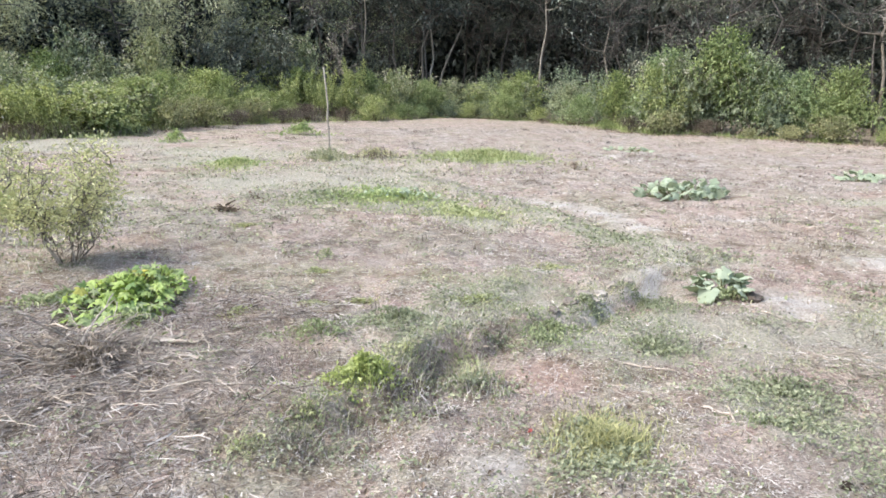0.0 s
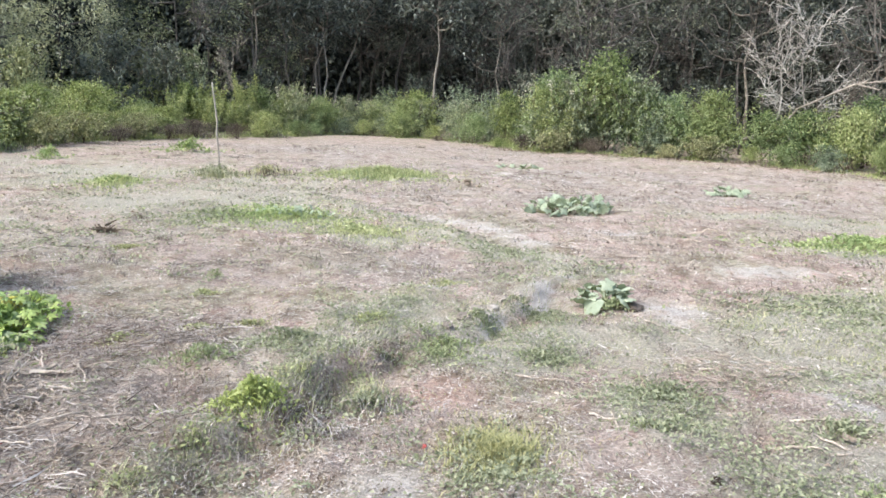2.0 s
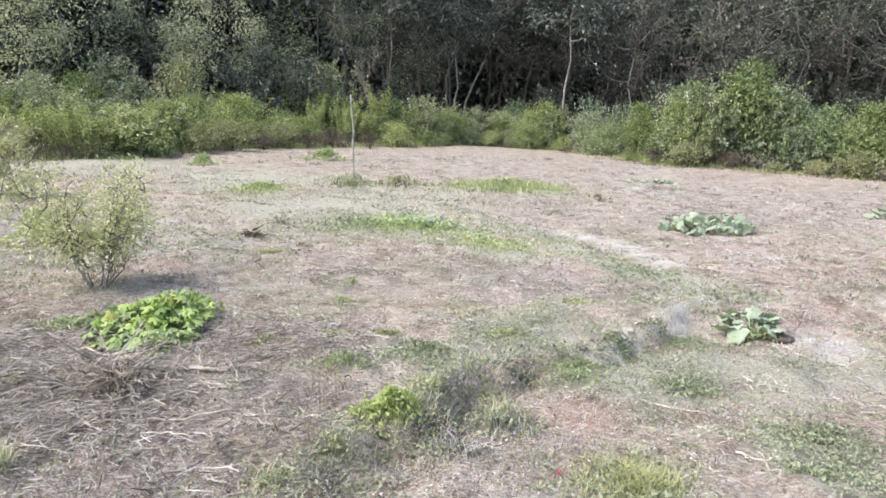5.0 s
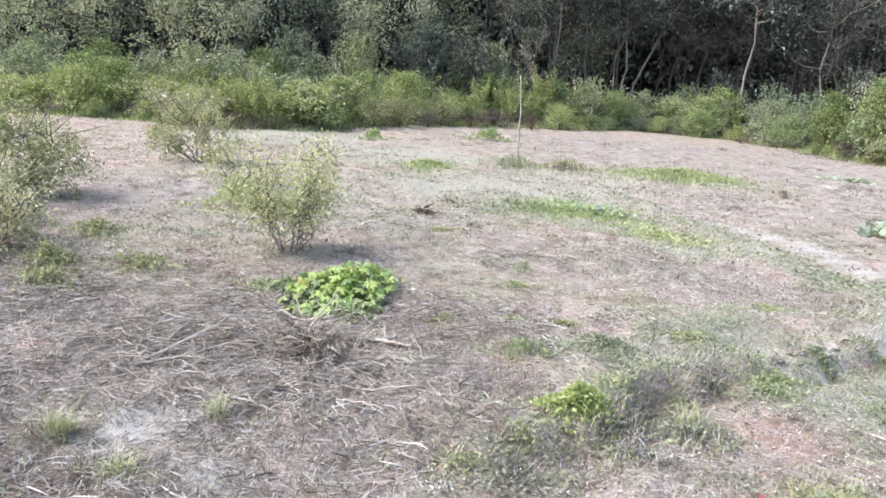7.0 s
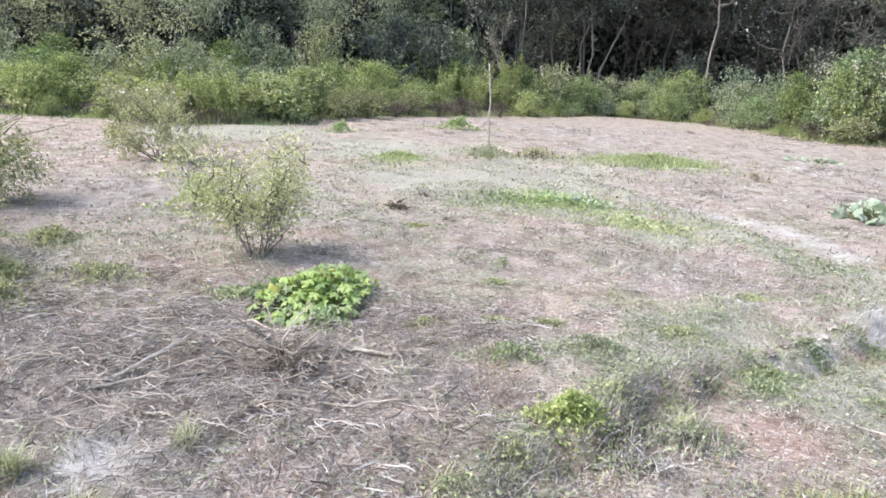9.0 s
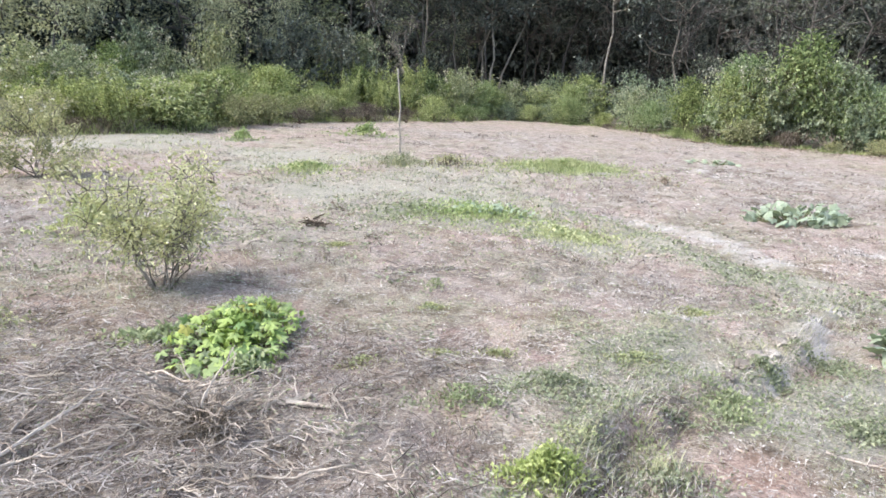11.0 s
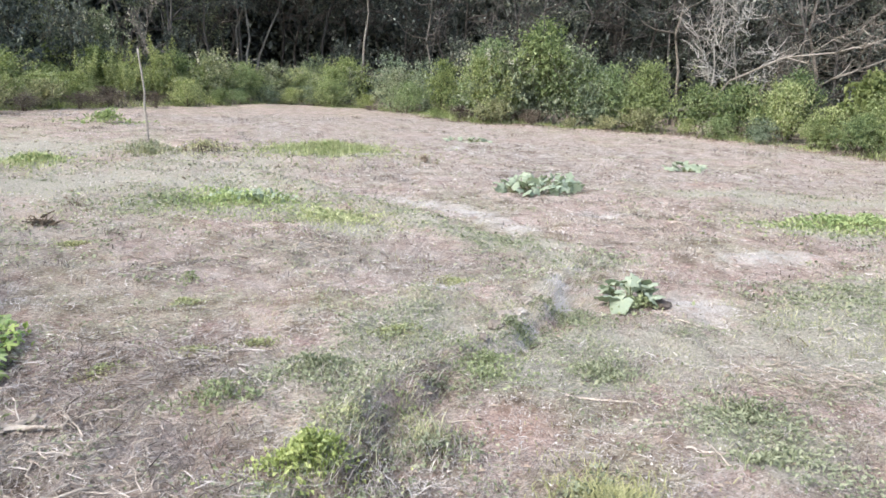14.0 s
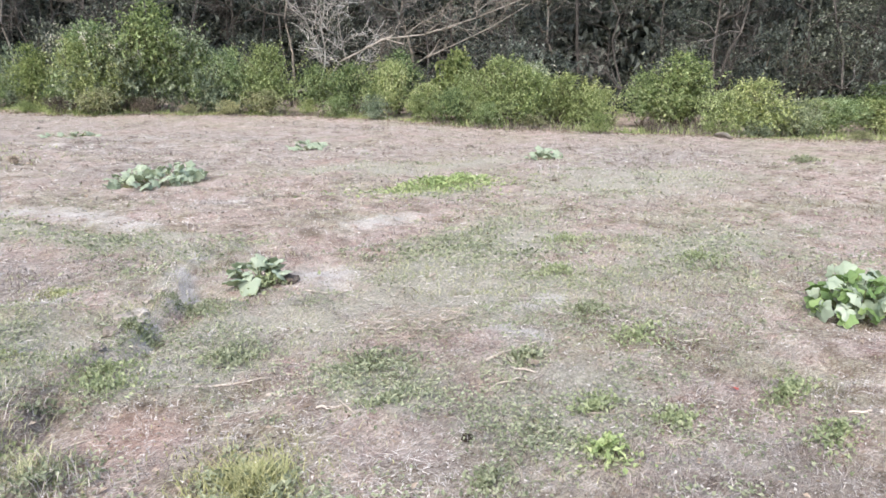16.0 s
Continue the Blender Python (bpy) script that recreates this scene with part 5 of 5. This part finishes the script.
def build_clearing():
    bright = [lobed_leaf("leaf", 0.05 * s, 5, 0.62, m, 0.3) for s, m in ((1.0, M_BRIGHT), (1.2, M_BRIGHT), (0.85, M_BRIGHT), (1.1, M_FRESH), (0.9, M_BROAD), (1.0, M_BRIGHT), (1.0, M_LUSH))]
    yellow = [lobed_leaf("leaf", 0.06, 5, 0.4, M_YELLOW, 0.3)]
    great = [lobed_leaf("leaf", 0.1 * s, 5, 0.2, M_PALE, 0.22) for s in (1.0, 1.25, 0.8)]
    squash = [lobed_leaf("leaf", 0.078 * s, 5, 0.34, M_SQUASH, 0.3) for s in (1.0, 1.25, 0.8)]
    broad = [lobed_leaf("leaf", 0.06 * s, 5, 0.26, m, 0.3) for s, m in ((1.0, M_BROAD), (1.25, M_SQUASH), (0.9, M_BROAD), (1.1, M_PALE))]
    # the shrub, the bright plant and the brush heaps
    sapling("open shrub with thin grey stems and pale leaves", -3.17, 5.6, 1.55, 0.86, 4700, 0.036, M_DRYPALE, 12, skew=0.02)
    leafy_tuft("leaf_mound", "pale yellowish leaves beside the open shrub", "plant", -4.72, 7.22, 0.36, 0.3, 0.36, 900, 0.05, M_SOFT)
    broadleaf_plant("bright_plant", "bright green plant with lobed leaves beside the twigs", "plant", -2.24, 4.72, 0.36, 0.58, 0.19, 270, bright, (0.6, 1.3), tilt=26)
    leafy_tuft("leaf_mound", "small bright leaves crowding under the larger ones", "plant", -2.22, 4.72, 0.17, 0.27, 0.13, 900, 0.045, M_BRIGHT)
    broadleaf_plant("yellowing_plant", "yellowing leaves among the bright green ones", "plant", -2.36, 4.75, 0.22, 0.3, 0.27, 5, yellow, (0.8, 1.1))
    leafy_tuft("leaf_mound", "low pale green leaves beside the bright plant", "plant", -2.7, 4.6, 0.26, 0.16, 0.12, 320, 0.045, M_LUSH)
    leafy_tuft("leaf_mound", "low yellowish leaves at the edge of the bright plant", "plant", -1.98, 4.2, 0.16, 0.14, 0.09, 200, 0.04, M_LUSH)
    brush_heap("heap of bleached dead twigs beside the bright plant", -1.98, 3.68, 0.32, 0.26, 0.22, 150, 0.24, 0.0052, lift=0.4)
    brush_heap("loose bleached twigs strewn over brown straw", -2.75, 3.3, 0.95, 0.85, 0.07, 330, 0.23, 0.0036)
    brush_heap("fine dead twigs strewn beside the heap", -1.45, 3.35, 0.6, 0.55, 0.06, 200, 0.2, 0.004)
    brush_heap("small heap of pale sticks on bare soil", 3.75, 7.9, 0.5, 0.3, 0.08, 26, 0.5, 0.006)
    brush_heap("thin dark twigs raked together in the straw", -1.2, 6.6, 0.5, 0.2, 0.04, 50, 0.18, 0.003, M_GREYBARK)
    brush_heap("thin grey twigs raked together in the straw", -0.35, 6.9, 0.5, 0.3, 0.06, 80, 0.22, 0.0035)
    brush_heap("scattered brown twigs on pinkish soil", -3.0, 7.5, 0.9, 0.6, 0.04, 70, 0.2, 0.0034, M_GREYBARK)
    lying_stick("short upright stub of cut wood", (4.0, 8.0), (4.1, 8.05), 0.03, M_GREYBARK, "wood_stub")
    brush_heap("dry brownish twigs caught in low weeds", 2.42, 3.85, 0.36, 0.3, 0.09, 100, 0.24, 0.003)
    brush_heap("twisted brown root torn from the soil", -2.68, 8.05, 0.1, 0.09, 0.1, 34, 0.1, 0.011, M_STEM, 0.25)
    lying_stick("cut pale wooden stick lying in the straw", (-2.02, 3.24), (-1.69, 3.29), 0.016, M_TWIG)
    lying_stick("thin grey stick lying in the straw", (-1.62, 3.2), (-1.15, 3.34), 0.008, M_TWIG)
    lying_stick("long bleached twig beside the bright plant", (-2.75, 4.35), (-1.95, 3.95), 0.008, M_TWIG, "stick", 3)
    # forked dead branches in front of the bright plant
    fork = thing("dead_branch", "forked bleached dead branch lying on the twigs", "branch", at=(-2.75, 3.75, float(gz(-2.75, 3.75)) + 0.03))
    limb = thing("dead_branch", "grey forked dead branch lying on the straw", "branch", at=(-2.72, 3.05, float(gz(-2.72, 3.05)) + 0.02))
    for heading, length in ((1.2, 0.75), (1.6, 0.6), (0.75, 0.55), (2.0, 0.4)):
        forked_twig(limb, (0, 0, 0), heading, length, 0.01, 0.12)
    stump = thing("root_piece", "pale dry forked root lying on the twigs", "root", at=(-1.62, 3.83, float(gz(-1.62, 3.83)) + 0.02))
    for heading, length in ((-0.2, 0.24), (0.6, 0.16), (2.9, 0.14)):
        forked_twig(stump, (0, 0, 0), heading, length, 0.017, 0.08)
    for heading, length in ((0.25, 0.62), (0.7, 0.5), (-0.25, 0.42)):
        forked_twig(fork, (0, 0, 0), heading, length, 0.009, 0.06)
    leafy_tuft("dry_clump", "dark clump of dead grass on the face of the bank", "grass", 0.3, 4.12, 0.14, 0.12, 0.05, 90, 0.025, M_WEED, 130, blade_mat=M_BRUSH, blade_h=0.07, tilts=(1.0, 3.0))
    leafy_tuft("dry_clump", "grey clump of dead grass below the green tuft", "grass", -0.12, 3.2, 0.2, 0.14, 0.05, 120, 0.025, M_WEED, 260, blade_mat=M_STRAW, blade_h=0.1, tilts=(0.5, 2.6))
    for x, y, r in ((0.86, 4.78, 0.045), (0.98, 4.92, 0.055), (1.12, 5.05, 0.04), (0.72, 4.6, 0.035), (1.42, 5.5, 0.04), (1.05, 4.9, 0.03), (1.22, 5.2, 0.045)):
        clod("pale grey lump of soil on the crest of the bank", x, y, r * 1.1, M_SOIL)
    leafy_tuft("dry_clump", "dark tangle at the core of the twig heap", "brush", -1.93, 3.58, 0.17, 0.14, 0.04, 0, 0.03, M_BRUSH, 520, blade_mat=M_BRUSH, blade_h=0.16, tilts=(0.2, 2.2))
    # along the bank
    leafy_tuft("green_tuft", "fresh light green tuft on the bank", "plant", -0.38, 3.31, 0.19, 0.1, 0.12, 800, 0.024, M_LIME, 420, blade_mat=M_LIME, blade_h=0.1)
    leafy_tuft("grey_tuft", "dull grey-green weeds on the bank", "weeds", 0.15, 3.48, 0.24, 0.18, 0.07, 260, 0.026, M_WEED, 260, blade_mat=M_STRAW, blade_h=0.09)
    leafy_tuft("grass_tuft", "olive green grass tuft in the straw", "grass", 0.75, 2.95, 0.22, 0.27, 0.05, 260, 0.03, M_WEED, 2200, blade_mat=M_OLIVE, blade_h=0.09, tilts=(0.3, 1.4))
    for x, y, k in ((-0.6, 3.02, 130), (-0.8, 2.75, 110), (-0.2, 3.6, 130), (0.1, 3.85, 120)):
        leafy_tuft("green_tuft", "thin light green weeds along the bank", "weeds", x, y, 0.16, 0.12, 0.05, k // 2, 0.024, M_SOFT, k, blade_mat=M_GRASS, blade_h=0.07, tilts=(0.3, 1.6), group="weeds along the bank")
    # squash plants
    leafy_tuft("weed_patch", "low green weeds under the squash plant", "weeds", 2.1, 5.25, 0.2, 0.12, 0.08, 240, 0.035, M_LUSH)
    broadleaf_plant("squash_plant", "squash plant with large pale green leaves", "plant", 2.1, 5.36, 0.24, 0.16, 0.2, 24, great, (0.5, 0.9), group="squash plants", tilt=24)
    # No real mound: an added dark lump for the shade beneath the leaves.
    clod("low dark lump standing in for the shade under the squash plant", 2.3, 5.24, 0.07, M_FOOTSHADE)
    broadleaf_plant("squash_plant", "wide squash plant with pale green leaves", "plant", 3.3, 10.3, 0.7, 0.34, 0.24, 90, squash, (0.5, 1.3), group="squash plants", tilt=38)
    broadleaf_plant("squash_plant", "small squash plant in the straw", "plant", 6.95, 12.4, 0.5, 0.32, 0.2, 30, squash, group="squash plants")
    broadleaf_plant("squash_plant", "small squash plant near the thicket", "plant", 10.2, 9.15, 0.48, 0.28, 0.18, 24, squash, group="squash plants")
    broadleaf_plant("squash_plant", "low squash plant near the shrubs", "plant", 4.2, 17.4, 0.62, 0.4, 0.13, 22, squash, group="squash plants")
    broadleaf_plant("broadleaf_plant", "green plant with broad leaves", "plant", 4.95, 2.1, 0.4, 0.28, 0.28, 130, broad, (0.6, 1.3), tilt=36)
    lying_stick("bent pale vine trailing from the squash plant", (2.23, 5.3), (2.32, 4.75), 0.007, M_TWIG, "dry_vine", 2)
    lying_stick("thin dark twig lying on the sand", (3.04, 5.04), (2.87, 4.38), 0.005, M_STEM, "stick", 2)
    for a, b in (((0.97, 3.92), (1.31, 3.75)), ((1.21, 3.63), (1.59, 3.44)), ((1.3, 3.31), (1.49, 3.21)), ((2.3, 3.15), (3.1, 3.17)), ((2.07, 2.97), (2.42, 2.84)), ((2.32, 2.05), (2.52, 1.97)), ((2.32, 3.08), (2.42, 2.88)), ((3.25, 1.61), (3.3, 1.52)), ((2.07, 3.66), (2.4, 3.73))):
        lying_stick("pale dead stick lying among the weeds", a, b, 0.007, M_TWIG, "stick", 1)
    for k in range(26):
        x, y, a0 = RNG.uniform(0.4, 4.2), RNG.uniform(2.2, 4.8), RNG.uniform(0, 6.28)
        ln = RNG.uniform(0.12, 0.4)
        lying_stick("thin bleached twig lying in the straw", (x, y), (x + math.cos(a0) * ln, y + math.sin(a0) * ln), RNG.uniform(0.003, 0.0055), M_TWIG, "twig_piece", int(RNG.integers(0, 3)))
    # green patches
    leafy_tuft("grass_patch", "patch of fresh green grass", "grass", 0.5, 14.8, 1.05, 0.95, 0.1, 900, 0.06, M_FRESH, 5200, blade_mat=M_SOFT, blade_h=0.19)
    leafy_tuft("grass_patch", "small patch of bright green grass", "grass", -4.18, 12.85, 0.42, 0.6, 0.1, 320, 0.06, M_FRESH, 1500, blade_mat=M_SOFT, blade_h=0.15)
    leafy_tuft("weed_patch", "spreading patch of green leaves", "weeds", -0.95, 9.45, 0.85, 0.8, 0.1, 1300, 0.045, M_FRESH, 3200, blade_mat=M_SOFT, blade_h=0.07)
    broadleaf_plant("squash_plant", "young squash plant with pale leaves in the weeds", "plant", -0.75, 9.55, 0.5, 0.42, 0.14, 60, squash, (0.4, 0.8), group="squash plants", tilt=32)
    leafy_tuft("weed_patch", "spreading patch of light green leaves", "weeds", 0.15, 8.5, 0.6, 0.6, 0.06, 650, 0.042, M_SOFT, 2300, blade_mat=M_SOFT, blade_h=0.06)
    leafy_tuft("weed_patch", "thin patch of dull green leaves", "weeds", -1.75, 9.5, 0.6, 0.6, 0.05, 420, 0.05, M_WEED, 200, blade_h=0.06)
    leafy_tuft("weed_patch", "patch of green leaves on pale soil", "weeds", 6.3, 7.8, 1.0, 0.45, 0.1, 1500, 0.05, M_FRESH, 2200, blade_mat=M_SOFT, blade_h=0.08)
    leafy_tuft("green_tuft", "fresh light green tuft near the weeds", "plant", -4.75, 20.5, 0.55, 0.45, 0.35, 420, 0.09, M_FRESH)
    leafy_tuft("green_tuft", "small yellowish green tuft", "plant", -7.05, 17.1, 0.28, 0.28, 0.28, 240, 0.07, M_FRESH)
    leafy_tuft("green_tuft", "small yellowish green tuft in the straw", "plant", -1.13, 6.2, 0.07, 0.06, 0.1, 90, 0.025, M_LUSH)
    leafy_tuft("green_tuft", "small green weed in the straw", "plant", 2.0, 2.15, 0.1, 0.1, 0.1, 200, 0.028, M_FRESH)
    leafy_tuft("green_tuft", "low dark green tuft near the thicket", "plant", 13.8, 5.75, 0.4, 0.25, 0.12, 260, 0.06, M_WEED)
    for x, y, rx, ry, k in ((1.83, 3.6, 0.28, 0.17, 440), (1.58, 3.13, 0.2, 0.12, 280), (2.34, 2.46, 0.18, 0.12, 340), (2.52, 2.12, 0.15, 0.1, 260), (2.01, 2.16, 0.12, 0.1, 260), (3.15, 1.87, 0.3, 0.1, 380), (2.93, 1.56, 0.2, 0.1, 260), (1.47, 2.35, 0.14, 0.1, 240), (2.52, 3.06, 0.16, 0.12, 240), (4.04, 4.02, 0.35, 0.2, 420), (3.26, 2.78, 0.3, 0.2, 420), (3.43, 3.28, 0.25, 0.2, 360), (1.49, 5.11, 0.28, 0.24, 520), (1.28, 4.19, 0.3, 0.2, 520), (0.68, 4.43, 0.22, 0.18, 420), (1.01, 4.77, 0.2, 0.16, 320), (5.24, 3.45, 0.5, 0.25, 420), (5.0, 4.67, 0.5, 0.25, 380), (0.62, 4.2, 0.25, 0.2, 300), (-0.3, 4.15, 0.3, 0.2, 360), (-0.75, 3.9, 0.25, 0.15, 260)):
        leafy_tuft("weed_patch", "low green weeds with small oval leaves", "weeds", x, y, rx, ry, 0.055, k, 0.024, M_LUSH if k % 40 else M_WEED, k // 3, group="low weeds", blade_mat=M_LUSH, blade_h=0.06)
    for x, y, r, k in ((-2.52, 2.37, 0.1, 220), (-2.07, 2.22, 0.13, 300), (-1.96, 2.72, 0.06, 90), (0.17, 3.6, 0.2, 260)):
        leafy_tuft("grass_tuft", "small olive tuft of grass in the dead stems", "grass", x, y, r, r * 0.7, 0.04, 0, 0.02, M_GRASS, k, blade_mat=M_GRASS, blade_h=0.11, tilts=(0.2, 1.5), group="grass tufts")
    for x, y, rx, k in ((0.2, 4.71, 0.16, 200), (-0.94, 4.72, 0.14, 170), (-0.6, 4.75, 0.12, 150), (-1.1, 5.65, 0.12, 120), (-1.4, 4.48, 0.14, 140), (0.9, 5.95, 0.18, 200), (-2.2, 7.2, 0.14, 140)):
        leafy_tuft("green_tuft", "low yellowish green cushion of fine weeds", "weeds", x, y, rx, rx * 0.6, 0.04, k, 0.02, M_SOFT, k, group="low weeds", blade_mat=M_OLIVE, blade_h=0.05, tilts=(0.3, 1.6))
    leafy_tuft("dry_clump", "low clump of grey-brown dry weeds", "weeds", -1.75, 14.4, 0.5, 0.45, 0.22, 420, 0.045, M_DRYLEAF, 110, blade_mat=M_BRUSH, blade_h=0.36, tilts=(0.1, 1.6))
    leafy_tuft("dry_clump", "low green clump near the foot of the stake", "weeds", -2.75, 14.4, 0.55, 0.5, 0.2, 520, 0.045, M_WEED, 260, blade_mat=M_GRASS, blade_h=0.2)
    leafy_tuft("dry_clump", "small dark dead plant in the straw", "weeds", 2.15, 13.2, 0.12, 0.1, 0.16, 70, 0.05, M_BROWN)
    # the stake
    post = thing("stake", "thin crooked grey wooden stake standing upright", "stake", at=(-2.95, 15.75, float(gz(-2.95, 15.75))))
    bag = Bag()
    bag.tube(bent((0, 0, -0.1), (-0.13, 0.1, 1.78), 10, 0.12), np.linspace(0.024, 0.016, 10) * RNG.uniform(0.85, 1.15, 10), 7)
    part("shaft", bag, M_PALEBARK, post, smooth=True)
    # pale shrubs
    for words, w, h, leaves, size, mat, x, y in (("greyish shrub with pale leaves and thin stems", 1.6, 1.05, 3600, 0.045, M_DRYLEAF, -7.25, 9.95), ("large dull green shrub with pale tops", 2.3, 1.15, 8500, 0.042, M_DRYPALE, -7.2, 6.25), ("pale leafy shrub among the dry twigs", 1.0, 0.55, 2600, 0.04, M_PALELEAF, -5.3, 4.55), ("spreading pale shrub with yellowish leaves", 1.3, 0.75, 3000, 0.042, M_PALELEAF, -6.4, 5.2)):
        one = shrub(words, w, h, leaves, size, mat, 9, 34, group="shrubs in the clearing", squat=1.5, wood_mat=M_GREYBARK)
        one.location = (x, y, float(gz(x, y)) - 0.01)
    for x, y, rx, h in ((-4.25, 4.0, 0.3, 0.1), (-4.55, 4.35, 0.25, 0.16), (-5.0, 5.3, 0.3, 0.12), (-3.9, 4.6, 0.35, 0.07)):
        leafy_tuft("weed_patch", "dull low weeds among dead stems", "weeds", x, y, rx, rx * 0.7, h, 420, 0.03, M_DRYLEAF, 320, group="low weeds", blade_mat=M_GRASS, blade_h=h, tilts=(0.3, 1.8))
    flowering = sapling("pale flowering weeds in front of the thicket", -11.6, 15.7, 2.6, 0.95, 2400, 0.06, M_PALELEAF, 16)
    petals = Bag()
    for turn in range(6):
        a0 = radians(60 * turn)
        petals.leaves([(0, 0, 0)], [(math.cos(a0), math.sin(a0), 0.5)], 0.05, 0.75, 0.2)
    bloom = petals.mesh("flower", M_FLOWER)
    for i in range(16):
        a0, r0 = RNG.uniform(0, 6.28), RNG.uniform(0.3, 1.3)
        one = part("flower", bloom, None, flowering, "white open flower")
        one.matrix_basis = pose(math.cos(a0) * r0, math.sin(a0) * r0, RNG.uniform(0.55, 0.95), RNG.normal(30, 25), 0, RNG.uniform(0, 360))
    # small things
    clod("small black clod of earth on the straw", 1.64, 2.63, 0.026, M_CLOD)
    lying_stick("weathered grey log at the edge of the thicket", (18.0, 9.55), (17.35, 8.8), 0.065, M_GREYBARK, "log")
    for x, y in ((-1.4, 3.04), (-1.89, 3.38), (0.43, 3.05), (3.03, 2.07)):
        scrap("small crumpled red scrap in the straw", x, y, 0.014, M_RED, "red_scrap")
    for x, y in ((3.1, 4.48), (2.48, 2.96), (-1.64, 3.82), (-1.58, 3.85)):
        scrap("curled pale dead leaf on the ground", x, y, 0.032, M_TWIG, "dead_leaf")


for number, build in enumerate((build_thicket, build_forest, build_far_woods, build_clearing, scatter_straw, scatter_chaff, scatter_tangles, scatter_bank,
                                scatter_twig_mat, scatter_stubble, scatter_grass, scatter_weeds, scatter_leaves, scatter_edge_grass)):
    fresh(number, 11)
    build()
